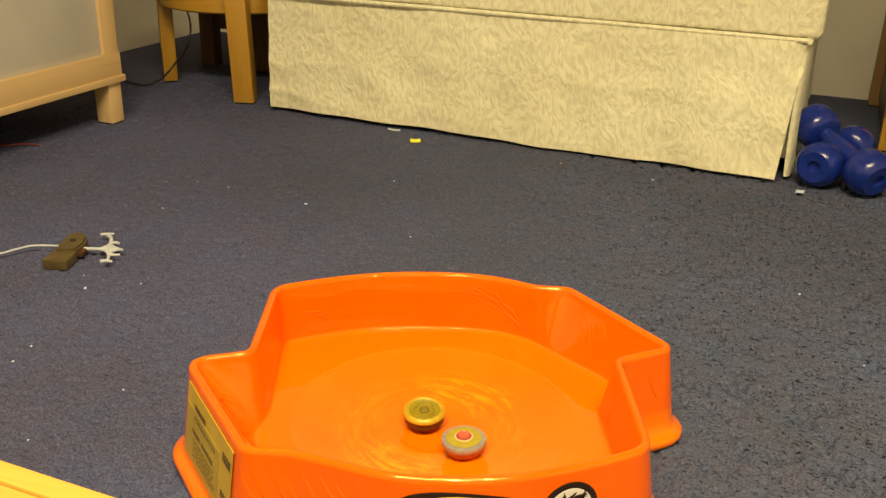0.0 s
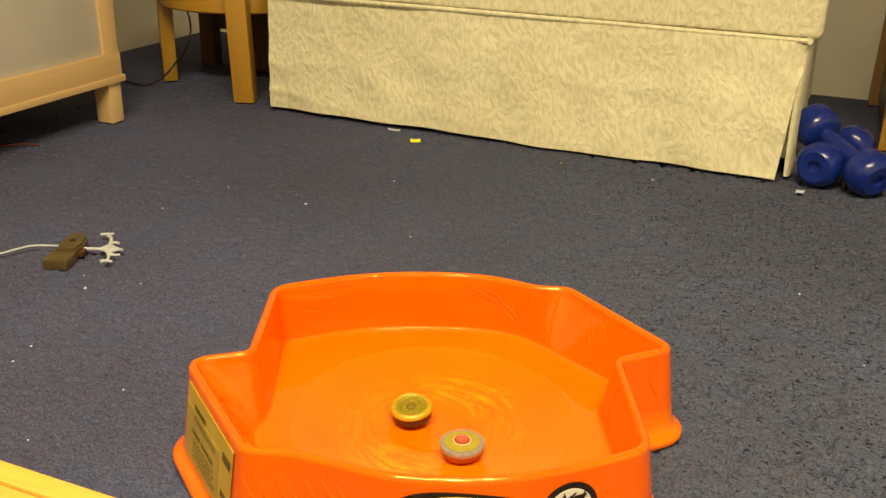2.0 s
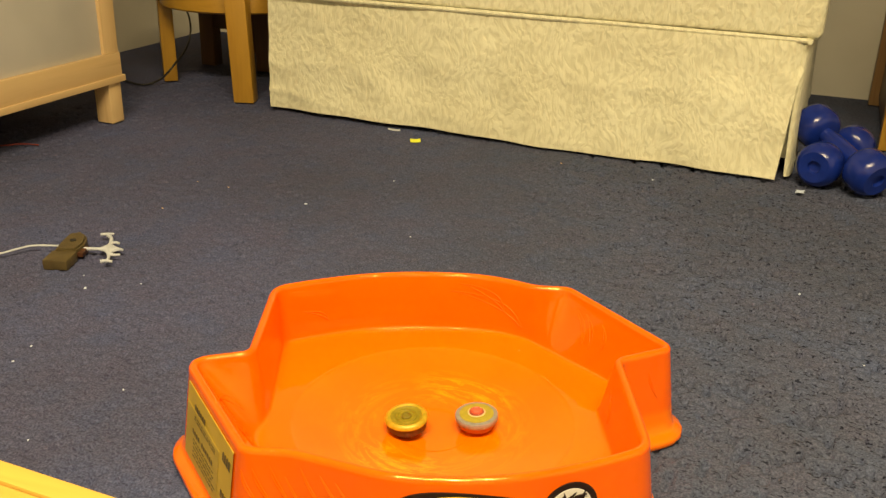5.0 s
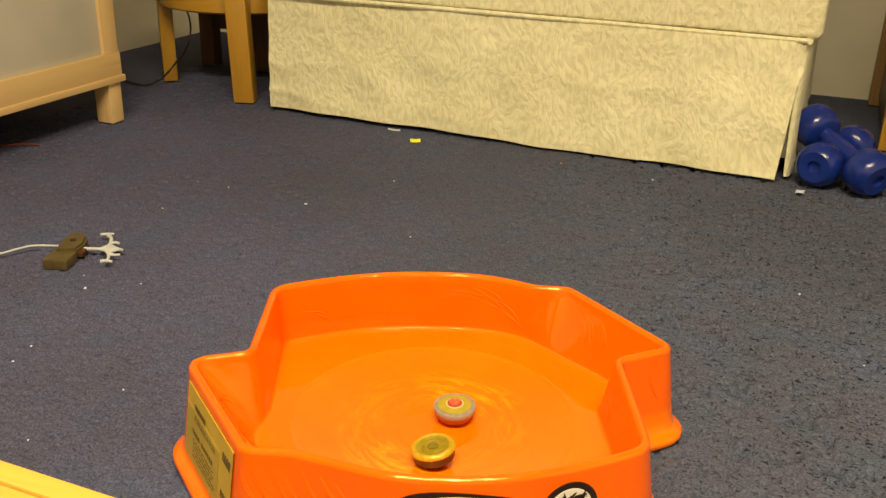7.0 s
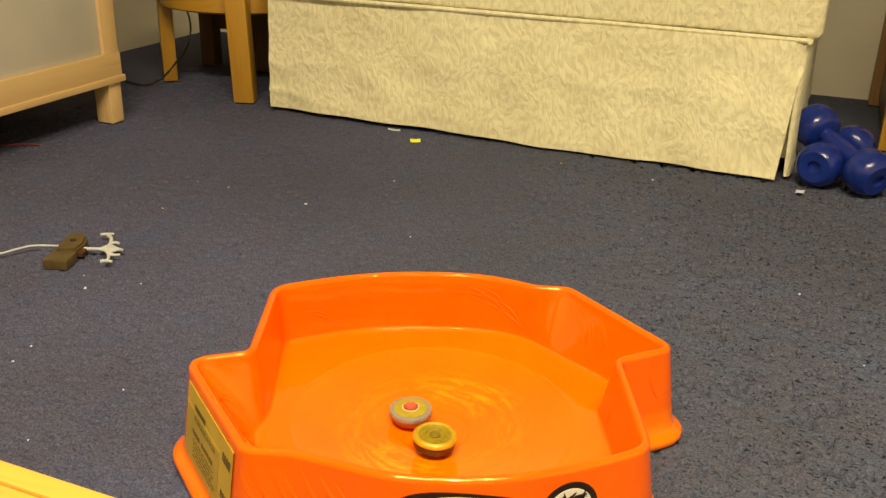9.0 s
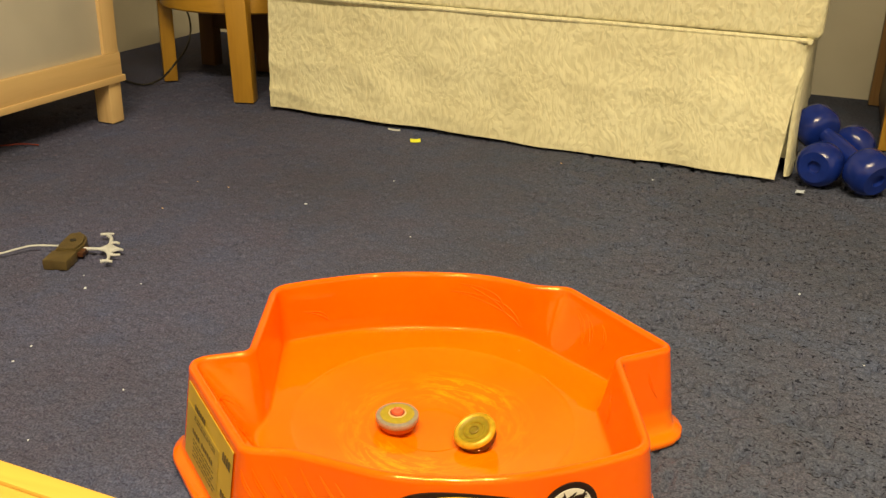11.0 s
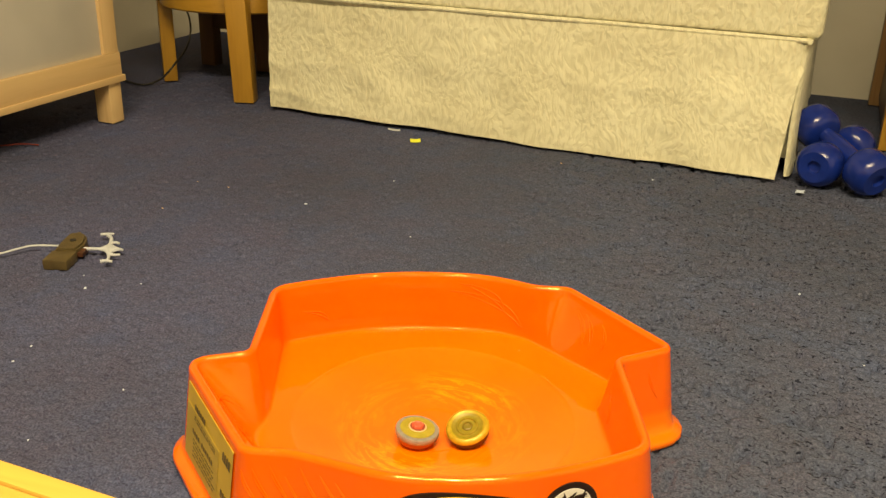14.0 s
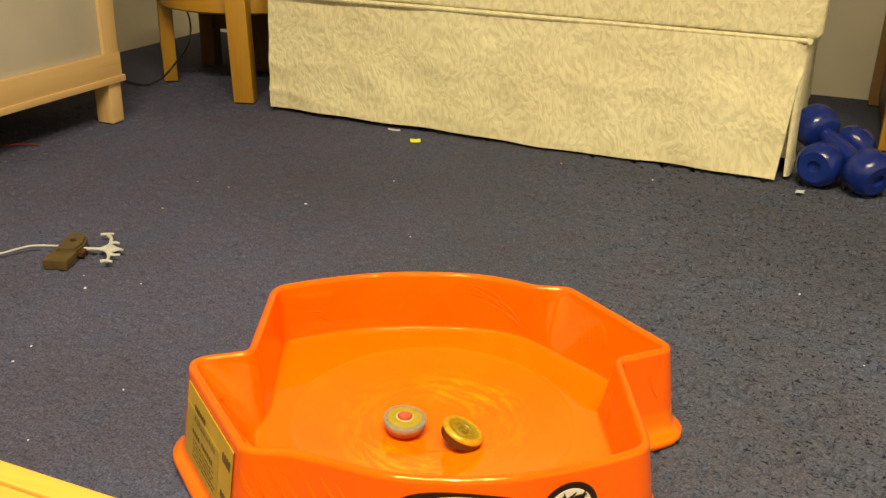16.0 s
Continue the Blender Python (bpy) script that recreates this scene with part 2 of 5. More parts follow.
def part(name, bm, material, parent, label="", smooth=40):
    ob = new(name, finish(name, bm, material, smooth))
    ob.parent = parent
    if label:
        ob["label"] = label
    return ob


def thing(name, m, label, category, group=""):
    ob = new(name)
    ob.empty_display_size = 0.05
    ob.matrix_basis = m
    return tagged(ob, label, category, group)


def block(lo, hi, bevel=0.003, seg=2, bm=None, m=None):
    """A box from corner to corner with rounded edges."""
    own = bmesh.new()
    bmesh.ops.create_cube(own, size=1)
    c, s = (Vector(lo) + Vector(hi)) / 2, Vector(hi) - Vector(lo)
    bmesh.ops.transform(own, matrix=Matrix.Translation(c) @ Matrix.Diagonal((*s, 1)), verts=own.verts)
    if bevel:
        bmesh.ops.bevel(own, geom=own.edges[:], offset=bevel, segments=seg, affect="EDGES", profile=0.6)
    if m is not None:
        bmesh.ops.transform(own, matrix=m, verts=own.verts)
    if bm is None:
        return own
    tmp = bpy.data.meshes.new("tmp")
    own.to_mesh(tmp)
    own.free()
    bm.from_mesh(tmp)
    bpy.data.meshes.remove(tmp)
    return bm


def grid_mesh(rows_of_points, close_u=True, cap_start=False, cap_end=False):
    bm = bmesh.new()
    vs = [[bm.verts.new(p) for p in r] for r in rows_of_points]
    for a, b in zip(vs, vs[1:]):
        k = len(a)
        for i in range(k if close_u else k - 1):
            bm.faces.new((a[i], a[(i + 1) % k], b[(i + 1) % k], b[i]))
    if cap_start:
        bm.faces.new(vs[0][::-1])
    if cap_end:
        bm.faces.new(vs[-1])
    return bm


def lathe(profile, n=48, wobble=0.0, lobes=0, hollow=False):
    """Turns (radius, height) pairs round z; lobes give the rim shallow scallops; hollow closes it into a ring."""
    profile = profile + profile[:1] if hollow else profile
    rows = []
    for r, z in profile:
        rows.append([Vector((r * (1 + wobble * math.cos(lobes * a)) * math.cos(a), r * (1 + wobble * math.cos(lobes * a)) * math.sin(a), z))
                     for a in (2 * math.pi * i / n for i in range(n))])
    bm = grid_mesh(rows, True, not hollow, not hollow)
    if hollow:
        bmesh.ops.remove_doubles(bm, verts=bm.verts, dist=1e-6)
    return bm


def tube(points, r, n=8, taper=1.0):
    """A round cord along a smooth line through the points."""
    pts = [Vector(p) for p in points]
    line = []
    for i in range(len(pts) - 1):
        p0, p1, p2, p3 = pts[max(i - 1, 0)], pts[i], pts[i + 1], pts[min(i + 2, len(pts) - 1)]
        for k in range(8):
            t = k / 8
            line.append(0.5 * (2 * p1 + (p2 - p0) * t + (2 * p0 - 5 * p1 + 4 * p2 - p3) * t * t + (3 * p1 - p0 - 3 * p2 + p3) * t ** 3))
    line.append(pts[-1])
    rows = []
    for i, p in enumerate(line):
        d = (line[min(i + 1, len(line) - 1)] - line[max(i - 1, 0)]).normalized()
        s = d.cross(Vector((0.01, 0.02, 1))).normalized()
        up = s.cross(d)
        k = r * (1 + (taper - 1) * i / (len(line) - 1))
        rows.append([p + k * (math.cos(a) * s + math.sin(a) * up) for a in (2 * math.pi * j / n for j in range(n))])
    return grid_mesh(rows, True, True, True)


def prism(outline, z0, z1, bevel=0.0, m=None):
    bm = bmesh.new()
    low = [bm.verts.new((x, y, z0)) for x, y in outline]
    face = bm.faces.new(low)
    out = bmesh.ops.extrude_face_region(bm, geom=[face])
    bmesh.ops.translate(bm, verts=[v for v in out["geom"] if isinstance(v, bmesh.types.BMVert)], vec=(0, 0, z1 - z0))
    if bevel:
        bmesh.ops.bevel(bm, geom=bm.edges[:], offset=bevel, segments=2, affect="EDGES")
    if m is not None:
        bmesh.ops.transform(bm, matrix=m, verts=bm.verts)
    return bm


# ---- room ----
U0, U1, V0, V1, HIGH = -1.58, 2.3, -2.4, 1.83, 2.4


def slab(name, lo, hi, material, label, category):
    ob = new(name, finish(name, block(lo, hi, 0), material, 0))
    ob.matrix_basis = ROOM
    return tagged(ob, label, category, kind="structure")


def carpet():
    """One sheet of pile: fine uneven tufts in the middle, a coarser grid out to the walls."""
    rng = np.random.RandomState(4)

    def axis(a, b, lo, hi, step, wide):
        return np.concatenate([np.arange(lo, a, wide), np.arange(a, b, step), np.arange(b, hi + wide, wide)])

    us = axis(-1.25, 0.75, U0 - 0.05, U1 + 0.05, 0.0031, 0.05)
    vs = axis(-0.35, 1.35, V0 - 0.05, V1 + 0.05, 0.0031, 0.05)
    gu, gv = np.meshgrid(us, vs, indexing="ij")
    h = rng.rand(*gu.shape)
    soft = (h + np.roll(h, 1, 0) + np.roll(h, 1, 1) + np.roll(h, (1, 1), (0, 1))) / 4
    lump = rng.rand(gu.shape[0] // 3 + 2, gu.shape[1] // 3 + 2)
    lump = np.kron(lump, np.ones((3, 3)))[: gu.shape[0], : gu.shape[1]]
    lump = (lump + np.roll(lump, 1, 0) + np.roll(lump, 1, 1) + np.roll(lump, (1, 1), (0, 1))) / 4
    east = np.clip((0.927 * gu + 0.375 * gv - 0.10) / 0.30, 0, 1)
    z = -0.0045 * (1 - soft) - (0.003 + 0.008 * east) * np.clip((0.30 + 0.03 * east - lump) / 0.08, 0, 1)
    z = np.where((gu > -1.25) & (gu < 0.75) & (gv > -0.35) & (gv < 1.35), z, -0.003)
    pts = np.stack([gu + (rng.rand(*gu.shape) - 0.5) * 0.0022, gv + (rng.rand(*gu.shape) - 0.5) * 0.0022, z], -1).reshape(-1, 3)
    a, b = gu.shape
    idx = np.arange(a * b).reshape(a, b)
    quads = np.stack([idx[:-1, :-1], idx[1:, :-1], idx[1:, 1:], idx[:-1, 1:]], -1).reshape(-1, 4)
    me = bpy.data.meshes.new("floor")
    me.vertices.add(len(pts))
    me.vertices.foreach_set("co", pts.ravel())
    me.loops.add(quads.size)
    me.loops.foreach_set("vertex_index", quads.ravel())
    me.polygons.add(len(quads))
    me.polygons.foreach_set("loop_start", np.arange(0, quads.size, 4))
    me.update(calc_edges=True)
    me.polygons.foreach_set("use_smooth", [True] * len(me.polygons))
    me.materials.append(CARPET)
    ob = new("floor", me)
    ob.matrix_basis = ROOM
    return tagged(ob, "blue-grey looped pile carpet with small crumbs on it", "floor", kind="structure")


carpet()
slab("wall_west", (U0 - 0.1, V0 - 0.1, -0.02), (U0, V1 + 0.1, HIGH), WALLPAINT, "cream painted wall behind the stool", "wall")
slab("wall_north", (U0, V1, -0.02), (U1 + 0.1, V1 + 0.1, HIGH), WALLPAINT, "cream painted wall behind the sofa", "wall")
slab("wall_east", (U1, V0 - 0.1, -0.02), (U1 + 0.1, V1, HIGH), WALLPAINT, "cream painted plain wall", "wall")
slab("wall_south", (U0, V0 - 0.1, -0.02), (U1, V0, HIGH), WALLPAINT, "cream painted plain wall", "wall")
slab("ceiling", (U0 - 0.1, V0 - 0.1, HIGH), (U1 + 0.1, V1 + 0.1, HIGH + 0.1), CEILPAINT, "white painted ceiling", "ceiling")

# ---- the arena ----


def fillet(points, n=7):
    """A closed outline through (x, y, radius) corners, each rounded."""
    out, k = [], len(points)
    for i in range(k):
        a, p, c = (Vector(points[(i + j) % k][:2]) for j in (-1, 0, 1))
        da, dc = (a - p), (c - p)
        r = min(points[i][2], da.length * 0.48, dc.length * 0.48)
        s, e = p + da.normalized() * r, p + dc.normalized() * r
        for j in range(n + 1):
            t = j / n
            out.append((1 - t) ** 2 * s + 2 * t * (1 - t) * p + t * t * e)
    return out


def resample(line, n, *others):
    """Even steps along a closed line; the others, of as many points, are cut at the same shares."""
    lines = [k + [k[0]] for k in (line, *others)]
    pts = lines[0]
    cum = [0.0]
    for a, b in zip(pts, pts[1:]):
        cum.append(cum[-1] + (b - a).length)
    out, j = [[] for _ in lines], 0
    for i in range(n):
        d = cum[-1] * i / n
        while cum[j + 1] < d:
            j += 1
        t = (d - cum[j]) / max(cum[j + 1] - cum[j], 1e-9)
        for k, src in zip(out, lines):
            k.append(src[j].lerp(src[j + 1], t))
    return out


FAR_RIM = [(-0.1775, 0.1435, 0.016), (-0.135, 0.1640, 0.03), (-0.080, 0.1835, 0.03), (-0.023, 0.1925, 0.03), (0.042, 0.1905, 0.03), (0.080, 0.179, 0.025),
           (0.110, 0.1625, 0.012), (0.147, 0.1605, 0.008), (0.2330, 0.0290, 0.013), (0.1750, 0.002, 0.010)]
NEAR_RIM = [(0.1775, -0.1410, 0.016), (0.135, -0.1622, 0.03), (0.080, -0.1825, 0.03), (0.023, -0.1918, 0.03), (-0.032, -0.1880, 0.03), (-0.072, -0.1735, 0.025),
            (-0.113, -0.1590, 0.012), (-0.150, -0.1575, 0.008), (-0.2310, -0.0185, 0.022), (-0.175, -0.001, 0.010)]
SEAM_HIGH = 0.0338
NRIM = 400
# where the inner walls meet the floor: the same corners, drawn in; the half nearer the bench is the far half turned round, with a shallower pocket
FAR_SEAM = [(-0.1690, 0.1370, 0.014), (-0.135, 0.1525, 0.03), (-0.080, 0.1745, 0.03), (-0.018, 0.1830, 0.03), (0.045, 0.1805, 0.03), (0.083, 0.1705, 0.02),
            (0.107, 0.1560, 0.010), (0.129, 0.1280, 0.009), (0.203, 0.0480, 0.014), (0.1630, 0.0190, 0.010)]
NEAR_SEAM = [(-x, -0.97 * y, r) for x, y, r in FAR_SEAM[:8]] + [(-0.1700, -0.0480, 0.016), (-0.1605, -0.0120, 0.012)]
rim_line, seam_line = resample(fillet(FAR_RIM + NEAR_RIM), NRIM, fillet(FAR_SEAM + NEAR_SEAM))


def step(x):
    x = min(1.0, max(0.0, x))
    return x * x * (3 - 2 * x)


def bowl_height(r):
    """The dish: hollow in the middle, with two low steps, then a gentle slope up to the wall."""
    q = min(r, 0.1375)
    return 0.0135 + 0.0155 * (q / 0.13) ** 2 + 0.0006 * step((r - 0.0345) / 0.003) + 0.0007 * step((r - 0.1353) / 0.0045) + 0.03 * max(0.0, r - 0.1395)


def out_of_rim(i):
    d = (rim_line[(i + 1) % NRIM] - rim_line[i - 1]).normalized()
    return Vector((-d.y, d.x)) if Vector((-d.y, d.x)).dot(rim_line[i]) > 0 else Vector((d.y, -d.x))


RIM_OUT = [out_of_rim(i) for i in range(NRIM)]


def rim_ring(off, z):
    return [Vector((*(p + n * off), z)) for p, n in zip(rim_line, RIM_OUT)]


def seam_ring():
    out = seam_line
    for _ in range(2):
        out = [(out[i - 1] + out[i] * 2 + out[(i + 1) % NRIM]) / 4 for i in range(NRIM)]
    return out


def arena():
    ob = thing("toy_arena", pose(0, 0, 0), "glossy orange plastic arena for spinning tops on the carpet", "toy arena")
    rings = [rim_ring(0.014, 0.0), rim_ring(0.0245, 0.0), rim_ring(0.0265, 0.004), rim_ring(0.025, 0.0085), rim_ring(0.019, 0.0105), rim_ring(0.0155, 0.014)]
    for k in range(1, 7):
        rings.append(rim_ring(0.015 - 0.0106 * k / 6, 0.014 + 0.079 * k / 6))
    for a in range(0, 181, 20):
        rings.append(rim_ring(-0.0002 + 0.0045 * math.cos(radians(a)), 0.0945 + 0.0055 * math.sin(radians(a))))
    seam = seam_ring()
    top = rings[-1]
    for k in range(1, 9):
        t = k / 8
        rings.append([Vector((*(Vector(a[:2]).lerp(b, t * 0.97)), 0.0945 + (SEAM_HIGH + 0.003 - 0.0945) * t)) for a, b in zip(top, seam)])
    last = rings[-1]
    for w, z in ((0.3, SEAM_HIGH + 0.0010), (0.7, SEAM_HIGH + 0.0001), (1.0, SEAM_HIGH - 0.0003)):
        rings.append([Vector((*(Vector(a[:2]).lerp(b * 0.989, w)), z)) for a, b in zip(last, seam)])
    for big in (0.1687, 0.1672, 0.163, 0.155, 0.145, 0.1415, 0.1395, 0.1387, 0.1379, 0.1371, 0.1363, 0.1355, 0.133, 0.126, 0.12, 0.108, 0.094, 0.08, 0.065, 0.052, 0.042, 0.0375, 0.0366, 0.0357, 0.0348, 0.034, 0.026, 0.016, 0.006):
        w = max(0.0, (big - 0.1395) / 0.0325)
        ring = []
        for b in seam:
            r = big * (1 - w) + w * b.length * big / 0.172
            ring.append(Vector((*(b.normalized() * r), bowl_height(big))))
        rings.append(ring)
    bm = grid_mesh(rings, True, False, True)
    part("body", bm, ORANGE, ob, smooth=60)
    return ob


toy_arena = arena()


def on_wall(i, h, inside):
    """A place on the wall at a share of the rim, h up, on its inner or outer face."""
    j, f = int(i) % NRIM, i - int(i)
    if inside:
        t = 0.97 * (0.0945 - h) / (0.0945 - SEAM_HIGH - 0.003)
        a, b = ((rim_line[k] - RIM_OUT[k] * 0.0047).lerp(seam_line[k], t) for k in (j, (j + 1) % NRIM))
    else:
        off = 0.015 - 0.0106 * (h - 0.014) / 0.079
        a, b = (rim_line[k] + RIM_OUT[k] * off for k in (j, (j + 1) % NRIM))
    return Vector((*a.lerp(b, f), h))


def flame(i0, h0, i1, h1, bend, inside):
    """A moulded flame tongue: two low ridges that rise together to a point."""
    for side in (0.35, 1.0):
        pts = []
        for k in range(6):
            t = k / 5
            arch = math.sin(math.pi * t) * bend * side
            pts.append(on_wall(i0 + (i1 - i0) * t + arch * 260, h0 + (h1 - h0) * t + arch * 0.35, inside))
        part("raised_flame", tube(pts, 0.0011, 6, 0.45), ORANGE, toy_arena)


for f in ((87, 0.047, 62, 0.080, 0.020), (80, 0.062, 65, 0.0895, 0.016), (115, 0.056, 107, 0.087, 0.010), (119, 0.056, 113, 0.086, 0.008), (125, 0.060, 121, 0.084, 0.006),
          (134, 0.046, 136, 0.07, 0.004), (352, 0.052, 344, 0.072, 0.010), (22, 0.052, 12, 0.066, 0.008), (330, 0.045, 325, 0.07, 0.008), (175, 0.045, 170, 0.075, 0.006)):
    flame(*f, True)
for f in ((299.5, 0.050, 303, 0.080, 0.004), (296, 0.050, 301, 0.084, 0.005), (291, 0.052, 297, 0.087, 0.006), (287, 0.05, 293, 0.078, 0.005), (281, 0.05, 289, 0.088, 0.006), (276, 0.055, 284, 0.086, 0.006),
          (271, 0.05, 280, 0.083, 0.005), (151, 0.052, 154, 0.080, 0.004)):
    flame(*f, False)


def wall_point(a, b, s, h, lift=0.0012):
    """A place on the outer wall between two rim corners: s along, h up, lifted off the surface."""
    p = Vector(a).lerp(Vector(b), s)
    d = (Vector(b) - Vector(a)).normalized()
    n = Vector((d.y, -d.x)) if Vector((d.y, -d.x)).dot(p) > 0 else Vector((-d.y, d.x))
    off = 0.0155 - 0.0106 * (h - 0.014) / 0.079 + lift
    return Vector((*(p + n * off), h))


def wall_patch(name, a, b, s0, s1, h0, h1, material, lift, parent, label="", shear=0.0, n=6):
    rows = []
    for hh, ll in ((h0, 0.0), (h0, lift), (h1, lift), (h1, 0.0)):
        rows.append([wall_point(a, b, s0 + (s1 - s0) * i / n + shear * (hh - h0), hh, ll) for i in range(n + 1)])
    return part(name, grid_mesh(rows, False), material, parent, label, 0)


def side_label():
    a, b = (-0.2310, -0.0185), (-0.150, -0.1575)
    lab = wall_patch("label", a, b, 0.15, 0.95, 0.018, 0.0905, LABEL, 0.0008, toy_arena, "yellow printed warning label with dark lines")
    wall_patch("printed_band", a, b, 0.16, 0.74, 0.020, 0.0715, LABEL_BAND, 0.0011, lab)
    for s0, s1, h0, h1 in ((0.30, 0.50, 0.0735, 0.0785), (0.80, 0.93, 0.070, 0.078), (0.28, 0.42, 0.049, 0.053), (0.45, 0.66, 0.049, 0.053), (0.80, 0.91, 0.036, 0.042)):
        k = max(2, int((s1 - s0) / 0.032))
        for i in range(k):
            w = (s1 - s0) / k
            wall_patch("printed_bar", a, b, s0 + i * w, s0 + i * w + w * 0.66, h0, h1, LABEL_INK, 0.0015, lab)
    rng = random.Random(8)
    for h in (0.0665, 0.0635, 0.043, 0.039, 0.035, 0.031, 0.027):
        at = 0.30
        while at < 0.66:
            w = rng.uniform(0.02, 0.07)
            wall_patch("printed_line", a, b, at, at + w, h, h + 0.0011, LABEL_INK, 0.0015, lab, n=2)
            at += w + 0.012


side_label()


def front_place(x, h, lift):
    """A place on the near wall at x, h up."""
    off = 0.0155 - 0.0106 * (h - 0.014) / 0.079 + lift
    near = sorted(((p + q * off) for p, q in zip(rim_line, RIM_OUT) if p.y < -0.1 and abs(p.x - x) < 0.02), key=lambda p: abs(p.x - x))[:6]
    a, b = max((p for p in near if p.x <= x), key=lambda p: p.x), min((p for p in near if p.x > x), key=lambda p: p.x)
    return Vector((x, a.y + (b.y - a.y) * (x - a.x) / (b.x - a.x), h))


def front_print(name, outline, lift, material, parent, label=""):
    """A printed patch: an outline in (x, height), filled with a fan of rings that follow the wall."""
    cx, ch = sum(p[0] for p in outline) / len(outline), sum(p[1] for p in outline) / len(outline)
    rows = [[front_place(cx + (x - cx) * k, ch + (h - ch) * k, lift if k < 1.001 else 0.0) for x, h in outline] for k in (0.02, 0.25, 0.5, 0.75, 1.0, 1.002)]
    return part(name, grid_mesh(rows, True, True), material, parent, label, 0)


def swoosh(x0, x1, top, low, n=18):
    up_side = [(x0 + (x1 - x0) * i / n, low + (top - low) * math.sin(math.pi * (i / n) ** 0.62) ** 0.75) for i in range(n + 1)]
    under = [(x1 - (x1 - x0) * i / n, low - 0.016 * math.sin(math.pi * i / n)) for i in range(1, n)]
    return up_side + under


def front_prints():
    emblem = front_print("swoosh_print", swoosh(-0.028, 0.094, 0.0900, 0.0735), 0.0012, INK, toy_arena, "yellow swoosh outlined in black")
    front_print("swoosh_fill", swoosh(-0.014, 0.088, 0.0868, 0.0715), 0.0018, DECAL_YELLOW, emblem)
    front_print("swoosh_line", [(-0.022, 0.0815), (0.0, 0.0845), (0.03, 0.0822), (0.06, 0.077), (0.03, 0.0800), (0.0, 0.0815)], 0.0026, INK, emblem)
    ring = [(0.1105 + 0.0235 * math.cos(a), 0.0650 + 0.0235 * math.sin(a)) for a in (2 * math.pi * i / 36 for i in range(36))]
    badge = front_print("badge_print", ring, 0.0012, INK, toy_arena, "round white badge in a black ring")
    front_print("badge_fill", [(0.1105 + (x - 0.1105) * 0.80, 0.0650 + (h - 0.0650) * 0.80) for x, h in ring], 0.0018, DECAL_WHITE, badge)
    rng = random.Random(5)
    for i in range(26):
        a, d = rng.uniform(0.2, 2.94), rng.uniform(0.003, 0.0135)
        x, h = 0.1105 + d * math.cos(a), 0.0650 + d * math.sin(a)
        b, k, w = rng.uniform(0, 6.28), rng.uniform(0.004, 0.008), 0.0011
        dx, dh = math.cos(b), math.sin(b)
        front_print("badge_stroke", [(x + dx * k, h + dh * k), (x - dh * w, h + dx * w), (x - dx * k, h - dh * k), (x + dh * w, h - dx * w)], 0.0032, INK, badge)


front_prints()

# ---- sofa ----


def sheet(fn, nu, nv, thick, material, name, parent, label=""):
    """A thick cloth panel: fn(s, t) gives a place; the back lies behind it along +y."""
    rows = [[fn(i / nu, j / nv) for i in range(nu + 1)] for j in range(nv + 1)]
    bm = grid_mesh(rows, False)
    back = bmesh.ops.extrude_face_region(bm, geom=bm.faces[:])
    bmesh.ops.translate(bm, verts=[v for v in back["geom"] if isinstance(v, bmesh.types.BMVert)], vec=(0, thick, 0))
    return part(name, bm, material, parent, label, 60)


